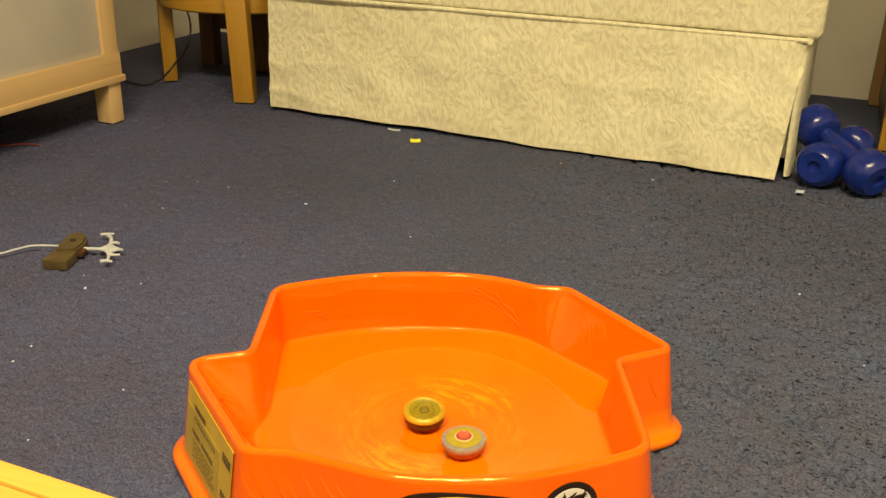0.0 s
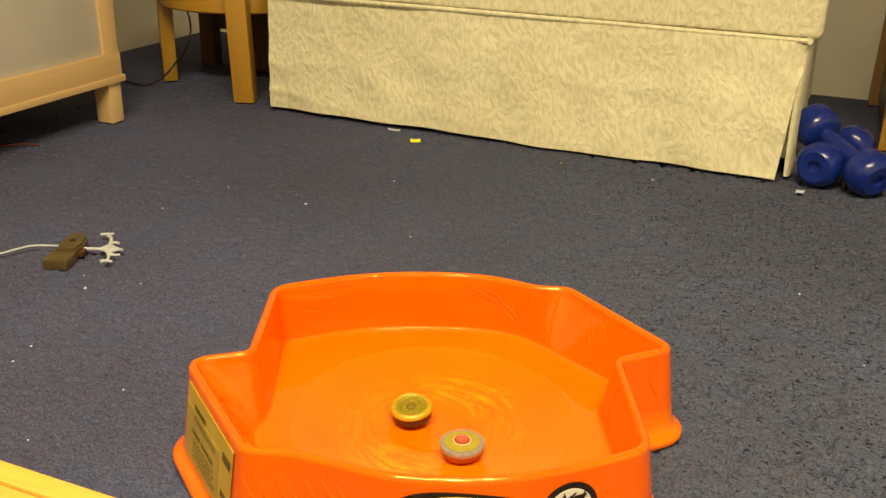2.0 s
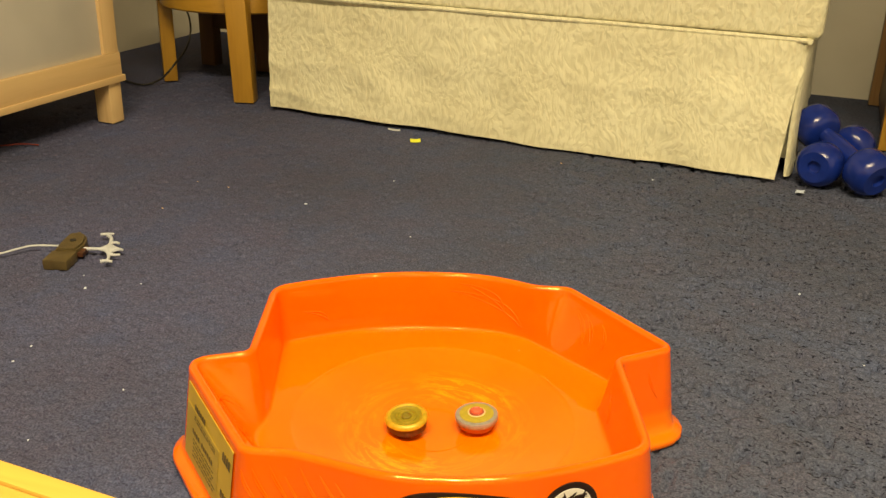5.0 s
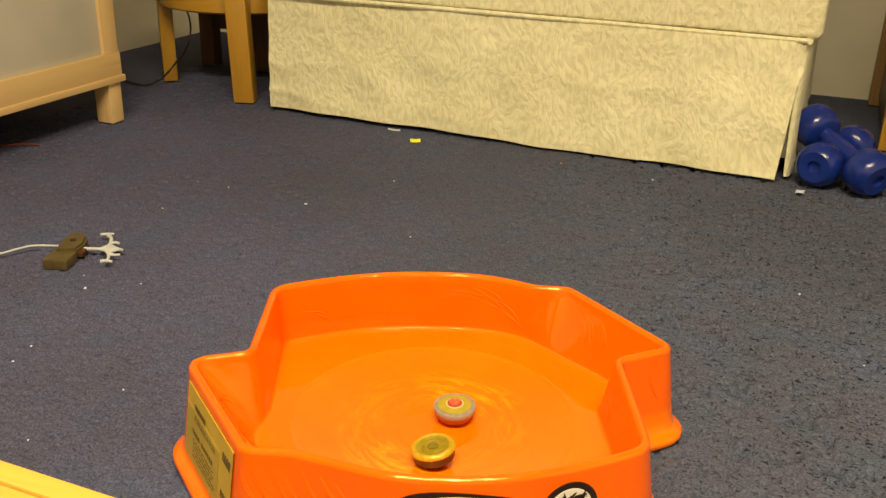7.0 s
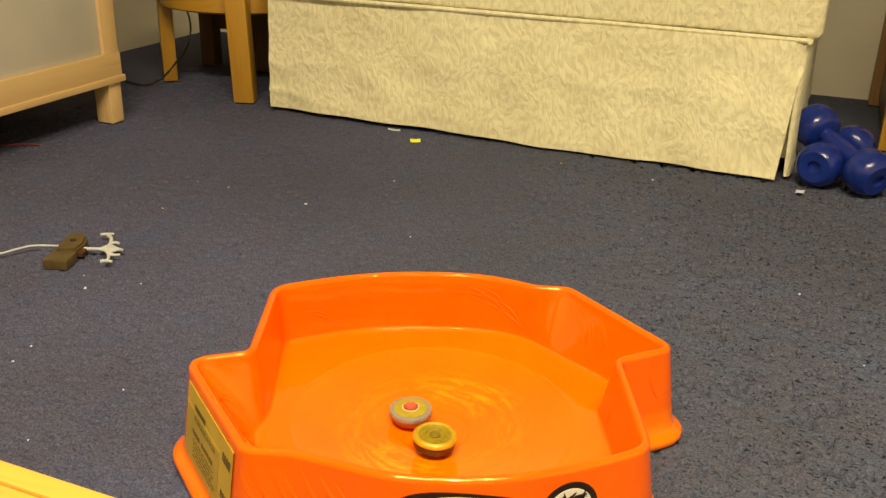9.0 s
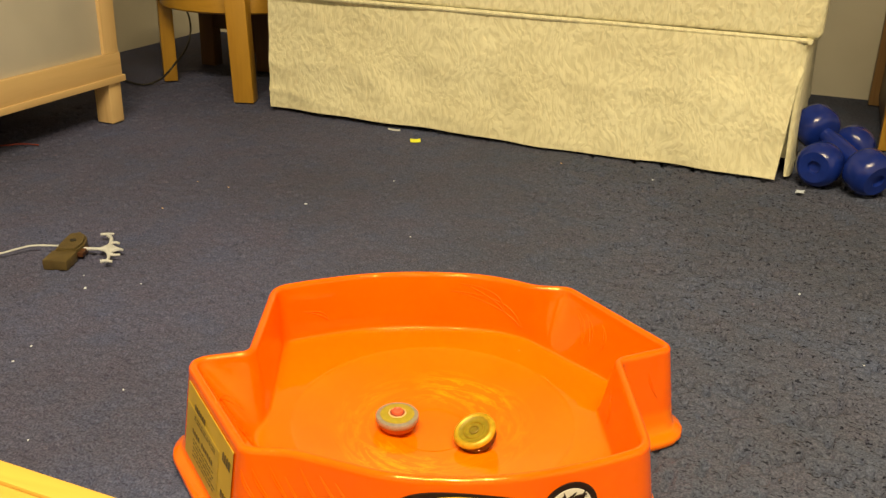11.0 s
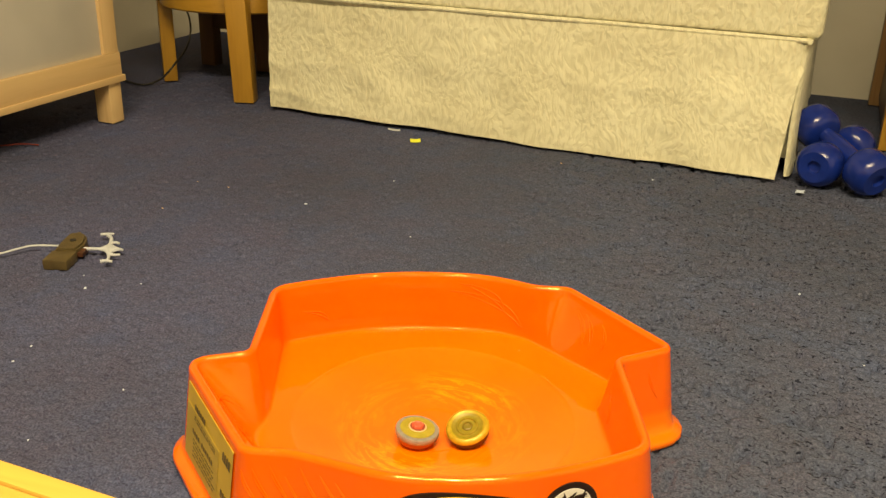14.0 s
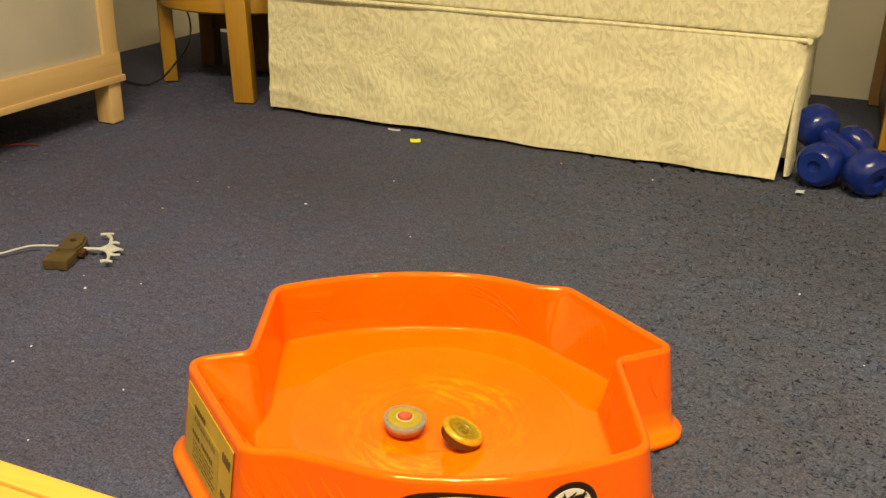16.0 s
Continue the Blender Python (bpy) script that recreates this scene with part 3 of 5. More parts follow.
def sofa():
    ob = thing("sofa", room(0, 0), "cream damask sofa with a floor-length skirt", "sofa")
    u0, u1, v, seam = -0.848, 0.285, 1.046, 0.255

    def front(s, t):
        u = u0 + (0.259 - u0) * s
        z = 0.0065 + (seam - 0.0095) * t + (0.0025 * math.sin(s * 7) - 0.003 * max(0, (s - 0.85) / 0.15)) * (1 - t)
        low = (1 - t) ** 1.6
        wave = 0.004 * math.sin(s * 17 + 1) + 0.003 * math.sin(s * 41)
        pull = 0.026 * max(0, (s - 0.9) / 0.1) ** 1.5 * low
        d = noise.noise(Vector((u * 5 + z * 9, z * 6 - u * 3, 1.0)))
        fold = 0.005 * (1 - abs(d)) ** 3 * min(1.0, 2.2 * (1 - t)) * (0.35 + 0.65 * max(0.0, abs(s - 0.45) * 2) ** 1.5)
        wrap = 0.016 * (max(0.0, (s - 0.975) / 0.025) ** 2) * step((t - 0.66) / 0.2)
        return Vector((u - pull * 0.5 + 0.5 * wrap, wrap - fold + v - 0.004 + 0.016 * (1 - s) ** 2 - 0.013 * low + wave * low - pull * 0.15 + 0.003 * noise.noise(Vector((u * 12, z * 15, 3))) + 0.0012 * noise.noise(Vector((u * 40, z * 40, 7))), z))

    sheet(front, 220, 50, 0.006, DAMASK, "front_skirt", ob)

    def corner(s, t):
        z = 0.006 + (seam - 0.010) * t
        low = (1 - t) ** 1.4
        return Vector((0.2585 + 0.001 * low + 0.0145 * math.sin(s * 1.57) - 0.003 * math.sin(t * 3.1), v + 0.004 - 0.004 * low + 0.07 * s ** 3, z))

    sheet(corner, 10, 16, 0.006, DAMASK, "corner_pleat", ob)

    def side(s, t):
        z = 0.010 + (seam - 0.014) * t
        low = (1 - t) ** 1.4
        return Vector((0.2725 - 0.003 * math.sin(t * 3.1) + 0.003 * low * math.sin(s * 20), v + 0.078 + 0.62 * s, z))

    sheet(side, 40, 12, 0.006, DAMASK, "side_skirt", ob)
    part("base", block((u0 + 0.02, v + 0.03, 0.03), (u1 - 0.02, v + 0.72, 0.27), 0.01), DAMASK, ob)
    bm = block((u0 - 0.006, v + 0.004, seam + 0.002), (u1 - 0.003, v + 0.70, 0.46), 0.012, 5)
    for q in bm.verts:
        bulge = max(0.0, math.sin((q.co.z - seam) / 0.21 * math.pi))
        if q.co.y < v + 0.1:
            q.co.y -= 0.006 * bulge
        if q.co.x > u1 - 0.05:
            q.co.x += 0.012 * bulge
    part("seat_box", bm, DAMASK, ob)
    line = [(u0, v + 0.004, seam)] + [(u0 + (u1 - u0 - 0.02) * i / 12, v + 0.001 * math.sin(i * 1.7), seam + 0.001 * math.sin(math.pi * i / 12)) for i in range(1, 12)]
    part("piping", tube(line + [(u1 - 0.034, v + 0.001, seam), (u1 - 0.022, v + 0.008, seam), (u1 - 0.018, v + 0.03, seam), (u1 - 0.018, v + 0.5, seam)], 0.0045), DAMASK, ob)
    part("backrest", block((u0, v + 0.50, 0.44), (u1, v + 0.72, 0.84), 0.05, 4), DAMASK, ob)
    for lo, hi in ((u0 - 0.01, u0 + 0.16), (u1 - 0.15, u1 + 0.01)):
        part("armrest", block((lo, v + 0.03, 0.44), (hi, v + 0.6, 0.62), 0.05, 4), DAMASK, ob)
    return ob


sofa()

# ---- cabinet with frosted panels ----


def cabinet():
    ob = thing("storage_cabinet", room(-1.07, 0.826), "birch-framed cabinet with frosted grey panels on short legs", "cabinet")
    d, w, h = 0.46, 1.0, 0.72
    for x in (-d, -0.042):
        for y in (-0.038, -w):
            part("leg", block((x, y, 0), (x + 0.04, y + 0.036, 0.088), 0.002), BIRCH, ob)
            part("post", block((x + 0.004, y - 0.004, 0.146), (x + 0.042, y + 0.038, h), 0.002), BIRCH, ob)
    for x in (-d, -0.040):
        part("bottom_rail", block((x, -w - 0.01, 0.098), (x + 0.043, 0.001, 0.146), 0.002), BIRCH_FLAT, ob)
    part("base_board", block((-d - 0.004, -w - 0.014, 0.085), (0.006, 0.007, 0.0985), 0.0015), BIRCH_FLAT, ob)
    part("top_board", block((-d - 0.01, -w - 0.02, h), (0.012, 0.015, h + 0.022), 0.003), BIRCH_FLAT, ob)
    part("front_panel", block((-0.014, -w + 0.02, 0.146), (-0.008, -0.038, h), 0.001), FROST, ob, "frosted grey plastic panel")
    part("end_panel", block((-d + 0.035, -0.014, 0.146), (-0.04, -0.006, h), 0.001), FROST, ob, "frosted grey plastic panel")
    part("back_panel", block((-d + 0.008, -w + 0.02, 0.146), (-d + 0.014, -0.045, h), 0.001), FROST, ob)
    return ob


cabinet()

# ---- stool ----


def stool():
    ob = thing("wooden_stool", room(-1.09, 1.24), "varnished pine stool with stout square legs", "stool")

    def leg(u, v, turn, splay_u, wide, deep):
        bm = block((-wide, -deep, 0), (wide, deep, 0.264), 0.004)
        for q in bm.verts:
            q.co.x += splay_u * q.co.z
        bmesh.ops.transform(bm, matrix=pose(u + 1.09, v - 1.24, 0, 0, 0, turn), verts=bm.verts)
        part("leg", bm, PINE, ob)

    leg(-0.938, 1.085, 18, -0.035, 0.024, 0.021)
    leg(-1.230, 1.186, 42, 0.0, 0.017, 0.024)
    leg(-1.005, 1.47, 10, 0.0, 0.021, 0.021)
    rail = lathe([(0.188, 0.196), (0.203, 0.192), (0.208, 0.196), (0.208, 0.256), (0.203, 0.262), (0.188, 0.262)], 64)
    bmesh.ops.transform(rail, matrix=pose(0.03, 0.05, 0), verts=rail.verts)
    part("seat_rail", rail, PINE_FLAT, ob)
    part("seat", prism([(0.03 + 0.245 * math.cos(a), 0.05 + 0.245 * math.sin(a)) for a in (2 * math.pi * i / 48 for i in range(48))], 0.262, 0.29, 0.006), PINE_FLAT, ob)
    return ob


stool()


# Added piece: its dark wood stands in for the stool's shaded back legs.
def footstool():
    ob = thing("footstool", room(-1.162, 1.372), "low dark brown stand-in for the stool's back legs and panel in shade", "footstool")
    for x in (-0.109, 0.066):
        for y in (0.0, 0.20):
            part("leg", block((x, y, 0), (x + 0.044, y + 0.036, 0.215), 0.003), DARKWOOD, ob)
    for y in (0.006, 0.208):
        part("apron", block((-0.0645, y, 0.100), (0.0655, y + 0.018, 0.214), 0.002), DARKWOOD, ob)
    part("top", block((-0.118, -0.006, 0.2155), (0.112, 0.242, 0.236), 0.004), DARKWOOD, ob)
    return ob


footstool()

# ---- bench beside the camera ----


def bench():
    ob = thing("low_bench", room(-0.55, -0.488), "low yellow varnished pine bench with planked top", "bench")
    for y0, y1 in ((-0.0112, 0.0), (-0.100, -0.0116), (-0.20, -0.1005)):
        part("plank", block((-0.6, y0, 0.272), (0.85, y1, 0.299 if y1 == 0.0 else 0.298), 0.0018), BENCHWOOD, ob)
    for x in (-0.52, 0.74):
        part("leg", block((x, -0.2, 0), (x + 0.045, -0.02, 0.272), 0.004), BENCHWOOD, ob)
    return ob


bench()

# ---- shelf beyond the sofa ----


def shelf():
    ob = thing("wooden_shelf", room(0.43, 1.34), "brown wooden shelf unit against the wall", "shelf")
    part("back_post", block((-0.02, 0.42, 0), (0.02, 0.47, 0.9), 0.003), MIDWOOD, ob)
    part("side_board", block((0.0, 0.05, 0.02), (0.018, 0.42, 0.9), 0.002), DARKWOOD, ob, "dark brown side board")
    part("front_post", block((-0.004, 0.0, 0), (0.04, 0.045, 0.9), 0.003), PINE, ob, "orange varnished front post")
    for z in (0.06, 0.42, 0.8):
        part("shelf_board", block((0.018, 0.02, z), (0.7, 0.46, z + 0.02), 0.002), MIDWOOD, ob)
    return ob


shelf()

# ---- dumb-bells ----


def dumbbell(m):
    ob = thing("dumbbell", m, "blue vinyl-coated dumb-bell on the carpet by the sofa", "dumb-bell", "pair of dumb-bells")
    r, w = 0.0405, 0.060
    for side in (-1, 1):
        prof = [(0.007, -w / 2 + 0.008), (0.0105, -w / 2 + 0.007), (0.012, -w / 2 + 0.001), (0.028, -w / 2), (0.032, -w / 2 + 0.003), (r - 0.003, -w / 2 + 0.010),
                (r, -w / 2 + 0.018), (r, w / 2 - 0.018), (r - 0.003, w / 2 - 0.010), (0.032, w / 2 - 0.003), (0.026, w / 2), (0.015, w / 2 + 0.002)]
        bm = lathe(prof, 40, 0.006, 6)
        bmesh.ops.transform(bm, matrix=pose(0.079 * -side, 0, 0, 0, 90 if side > 0 else -90, 0), verts=bm.verts)
        part("head", bm, BLUE, ob)
    bm = lathe([(0.0145, -0.052), (0.0165, -0.02), (0.017, 0.0), (0.0165, 0.02), (0.0145, 0.052)], 24)
    bmesh.ops.transform(bm, matrix=pose(0, 0, 0, 0, 90, 0), verts=bm.verts)
    part("handle", bm, BLUE, ob)
    return ob


def between(a, b):
    """The pose of a dumb-bell whose heads lie about a and b."""
    a, b = Vector(a), Vector(b)
    x = (b - a).normalized()
    y = Vector((0, 0, 1)).cross(x).normalized()
    m = Matrix((x, y, x.cross(y))).transposed().to_4x4()
    return Matrix.Translation((a + b) / 2) @ m


dumbbell(between((0.683, 0.842, 0.0405), (0.790, 0.964, 0.0405)))
dumbbell(between((0.753, 0.784, 0.0405), (0.701, 0.948, 0.088)))

# ---- launcher with its ripcord ----


def launcher():
    ob = thing("top_launcher", pose(-0.52, 0.425, 0), "olive-brown plastic launcher for tops with an ivory ripcord", "launcher")
    part("grip", block((-0.025, -0.036, -0.002), (0.010, 0.0, 0.0135), 0.003, m=pose(0, 0, 0, 0, 0, -3)), OLIVE, ob)
    body = part("housing", prism([(-0.022, -0.004), (0.007, -0.002), (0.012, 0.022), (0.006, 0.05), (-0.008, 0.066), (-0.024, 0.056), (-0.024, 0.026)], 0.0, 0.0165, 0.003), OLIVE, ob)
    hole = lathe([(0.003, 0.0), (0.0045, 0.0008), (0.0045, -0.001)], 16)
    bmesh.ops.transform(hole, matrix=pose(-0.007, 0.030, 0.0168), verts=hole.verts)
    part("screw", hole, BLACK, body)
    part("slider", block((0.004, 0.002, 0.002), (0.016, 0.028, 0.0095), 0.002), UNDER, ob, "dark brown slide")
    cord = [(-0.016, 0.026, 0.009), (-0.062, 0.027, 0.008), (-0.083, 0.015, 0.007), (-0.101, -0.001, 0.006), (-0.14, -0.022, 0.004), (-0.19, -0.03, 0.004)]
    part("ripcord", tube(cord, 0.0015), WHITE, ob, "ivory plastic ripcord")
    crown = bmesh.new()
    for pts, r in (([(0.008, 0.020, 0.008), (0.035, 0.021, 0.008), (0.050, 0.021, 0.008), (0.067, 0.0215, 0.007)], 0.0026),
                   ([(0.026, 0.0755, 0.008), (0.036, 0.062, 0.008), (0.041, 0.046, 0.008), (0.043, 0.031, 0.008), (0.046, 0.020, 0.008), (0.050, 0.008, 0.008), (0.0555, -0.006, 0.008), (0.058, -0.0225, 0.008)], 0.0030),
                   ([(0.017, 0.0745, 0.008), (0.026, 0.0755, 0.009), (0.035, 0.0785, 0.008)], 0.0024), ([(0.050, -0.0225, 0.008), (0.058, -0.0220, 0.009), (0.066, -0.0225, 0.008)], 0.0026),
                   ([(0.041, 0.040, 0.008), (0.047, 0.046, 0.008), (0.054, 0.0445, 0.007)], 0.0026), ([(0.050, 0.006, 0.008), (0.058, 0.001, 0.008), (0.068, 0.0045, 0.007)], 0.0026)):
        one = tube(pts, r, 8, 0.7)
        tmp = bpy.data.meshes.new("tmp")
        one.to_mesh(tmp)
        one.free()
        crown.from_mesh(tmp)
        bpy.data.meshes.remove(tmp)
    plate = prism([(0.029, 0.0185), (0.034, 0.025), (0.040, 0.037), (0.043, 0.044), (0.047, 0.036), (0.056, 0.028), (0.067, 0.0215), (0.057, 0.014), (0.055, 0.005), (0.053, -0.002), (0.049, 0.005), (0.042, 0.014)], 0.0068, 0.0094, 0.0008)
    tmp = bpy.data.meshes.new("tmp")
    plate.to_mesh(tmp)
    plate.free()
    crown.from_mesh(tmp)
    bpy.data.meshes.remove(tmp)
    part("prong", crown, WHITE, ob, "ivory forked plastic prong")
    return ob


launcher()

# ---- spinning tops ----


def red_capped_top():
    ob = thing("spinning_top", pose(0, 0, 0), "spinning top with grey metal ring, yellow disc and red cap", "spinning top")
    part("tip", lathe([(0.0012, 0.0), (0.0024, 0.0008), (0.003, 0.003), (0.008, 0.0038), (0.0095, 0.006)], 32), REDBODY, ob)
    part("lower_body", lathe([(0.009, 0.0045), (0.0175, 0.0050), (0.0190, 0.0075), (0.0192, 0.0130)], 48, 0.015, 3), REDBODY, ob, "translucent red plastic")
    part("metal_ring", lathe([(0.0165, 0.0108), (0.0203, 0.0111), (0.0212, 0.0122), (0.0212, 0.0162), (0.0206, 0.0170), (0.0165, 0.0174)], 60, 0.006, 3, True), ZINC, ob, "grey metal ring")
    part("disc", lathe([(0.0172, 0.0165), (0.0168, 0.0178), (0.0130, 0.0183), (0.0085, 0.0186), (0.0080, 0.0178), (0.0068, 0.0178)], 48), DISCYELLOW, ob, "olive yellow disc")
    part("cap", lathe([(0.0056, 0.0176), (0.0056, 0.0212), (0.0050, 0.0219), (0.0042, 0.0220), (0.0036, 0.0214), (0.002, 0.0214)], 24, 0.03, 6), CAPRED, ob, "coral red hexagonal cap")
    part("collar", lathe([(0.0055, 0.0176), (0.0074, 0.0176), (0.0074, 0.0196), (0.0066, 0.0200), (0.0055, 0.0198)], 32, 0, 0, True), COLLAR, ob, "dark red collar")
    part("pale_ring", lathe([(0.0073, 0.0178), (0.0089, 0.0178), (0.0088, 0.0189), (0.0083, 0.0192), (0.0073, 0.0190)], 40, 0, 0, True), CREAM, ob, "cream ring round the cap")
    return ob


def gold_top():
    ob = thing("spinning_top", pose(0, 0, 0), "dull gold spinning top with concentric rings", "spinning top")
    part("tip", lathe([(0.0012, 0.0), (0.0024, 0.0008), (0.003, 0.003), (0.008, 0.0038), (0.0095, 0.006)], 32), UNDER, ob, "brown plastic tip")
    part("lower_body", lathe([(0.009, 0.0045), (0.0165, 0.0055), (0.0196, 0.0085), (0.0200, 0.0162)], 48, 0.015, 3), UNDER, ob, "dark brown plastic")
    part("metal_ring", lathe([(0.0160, 0.0155), (0.0208, 0.0157), (0.0214, 0.0168), (0.0210, 0.0185), (0.0192, 0.0203), (0.0175, 0.0208), (0.0155, 0.0198)], 60, 0.01, 3, True), GOLD, ob, "worn gold ring")
    part("disc", lathe([(0.0158, 0.0150), (0.0158, 0.0198), (0.0140, 0.0190), (0.0122, 0.0184), (0.0108, 0.0186), (0.0102, 0.0196), (0.0090, 0.0197), (0.0082, 0.0186), (0.0062, 0.0182), (0.0050, 0.0184)], 48), GOLD_DARK, ob, "dull gold disc")
    part("bolt", lathe([(0.0052, 0.0175), (0.0050, 0.0196), (0.0040, 0.0200), (0.0034, 0.0190), (0.0012, 0.0187)], 24, 0.04, 6), GOLD_CORE, ob, "dark bolt")
    return ob


red_top_thing = red_capped_top()
gold_top_thing = gold_top()


def spun(x, y, nx, ny, turn):
    """A top whose tip stands at x, y in the dish, whose axis leans by nx, ny, turned about it."""
    axis = Vector((nx, ny, math.sqrt(max(0.05, 1 - nx * nx - ny * ny)))).normalized()
    lean = Vector((0, 0, 1)).rotation_difference(axis).to_matrix().to_4x4()
    return Matrix.Translation((x, y, bowl_height(math.hypot(x, y)) + 0.0006)) @ lean @ pose(0, 0, 0, 0, 0, turn)


# ---- small things on the floor ----


def crumb(x, y, size, material, name, label, category, seed):
    rng = random.Random(seed)
    k = 7
    out = [(size * rng.uniform(0.55, 1.0) * math.cos(6.283 * i / k), size * 0.7 * rng.uniform(0.5, 1.0) * math.sin(6.283 * i / k)) for i in range(k)]
    out = [(0.68 * x, 0.68 * y) for x, y in out]
    bm = prism(out, 0.0, size * 0.4)
    for q in bm.verts:
        q.co.z += rng.uniform(0, size * 0.3)
    ob = new(name, finish(name, bm, material, 0))
    ob.matrix_basis = pose(x, y, -0.003, 0, 0, rng.uniform(0, 180))
    return tagged(ob, label, category, "crumbs on the carpet")


for i, (x, y, size) in enumerate(((-0.225, 0.679, 0.0045), (-0.468, 0.335, 0.0045), (0.388, 0.856, 0.004), (-0.045, 0.546, 0.003), (-0.336, 0.086, 0.0032), (-0.474, 0.177, 0.0025),
                                  (-0.480, 0.141, 0.0028), (0.494, 0.375, 0.0035), (-0.086, 0.811, 0.003), (-0.399, -0.010, 0.0022), (-0.400, 0.355, 0.0022), (0.504, 0.182, 0.0024),
                                  (-0.485, 0.377, 0.0022))):
    crumb(x, y, size, PAPER_WHITE, "crumb", "tiny white crumb on the blue carpet", "crumb", i)
for i, (x, y, size) in enumerate(((-0.454, 0.643, 0.0032), (-0.371, 0.754, 0.003), (0.229, 0.945, 0.003), (-0.431, 0.780, 0.0025))):
    crumb(x, y, size, BIRCH, "crumb", "tiny tan crumb on the blue carpet", "crumb", 40 + i)


def paper_bit(x, y, turn, w, d, material, label):
    bm = block((-w / 2, -d / 2, 0.0), (w / 2, d / 2, 0.0012), 0)
    bmesh.ops.subdivide_edges(bm, edges=bm.edges[:], cuts=3, use_grid_fill=True)
    for q in bm.verts:
        q.co.z += 0.0012 * (q.co.x / w) ** 2 * 4 + 0.002 * (q.co.y / d + 0.5)
    ob = new("paper_scrap", finish("paper_scrap", bm, material, 60))
    ob.matrix_basis = pose(x, y, -0.001, 0, 0, turn)
    return tagged(ob, label, "paper scrap")


paper_bit(-0.057, 1.062, 6, 0.021, 0.015, PAPER_YELLOW, "small bright yellow paper scrap on the carpet")
paper_bit(-0.105, 1.140, -20, 0.028, 0.003, WHITE, "thin pale strip peeping from under the sofa")


def white_scrap():
    ob = new("foil_scrap", finish("foil_scrap", prism([(-0.010, -0.004), (-0.002, -0.002), (0.006, -0.006), (0.004, 0.001), (0.013, 0.005), (0.002, 0.004), (-0.003, 0.008), (-0.004, 0.002)], 0, 0.003, 0.0004), PAPER_WHITE, 0))
    ob.matrix_basis = pose(0.640, 0.803, -0.001, 0, 0, 5)
    return tagged(ob, "small torn white scrap beside the dumb-bells", "scrap")


white_scrap()


def cable():
    pts = [(-0.833, 1.553, 0.002), (-0.798, 1.52, 0.003), (-0.747, 1.482, 0.003), (-0.724, 1.499, 0.004), (-0.695, 1.5, 0.02), (-0.667, 1.51, 0.051), (-0.663, 1.6, 0.071), (-0.681, 1.72, 0.087), (-0.697, 1.78, 0.119), (-0.718, 1.8, 0.163), (-0.744, 1.82, 0.234)]
    ob = new("power_cable", finish("power_cable", tube(pts, 0.0026), BLACK))
    return tagged(ob, "thin black power cable hanging behind the stool", "cable")


cable()


def red_cord():
    ob = new("red_cord", finish("red_cord", tube([(-0.93, 0.945, 0.001), (-0.857, 0.951, 0.002), (-0.82, 0.962, 0.003), (-0.789, 0.968, 0.000)], 0.0015), REDTHREAD))
    return tagged(ob, "short dull red cord under the cabinet", "cord")


red_cord()

# ---- what moves ----


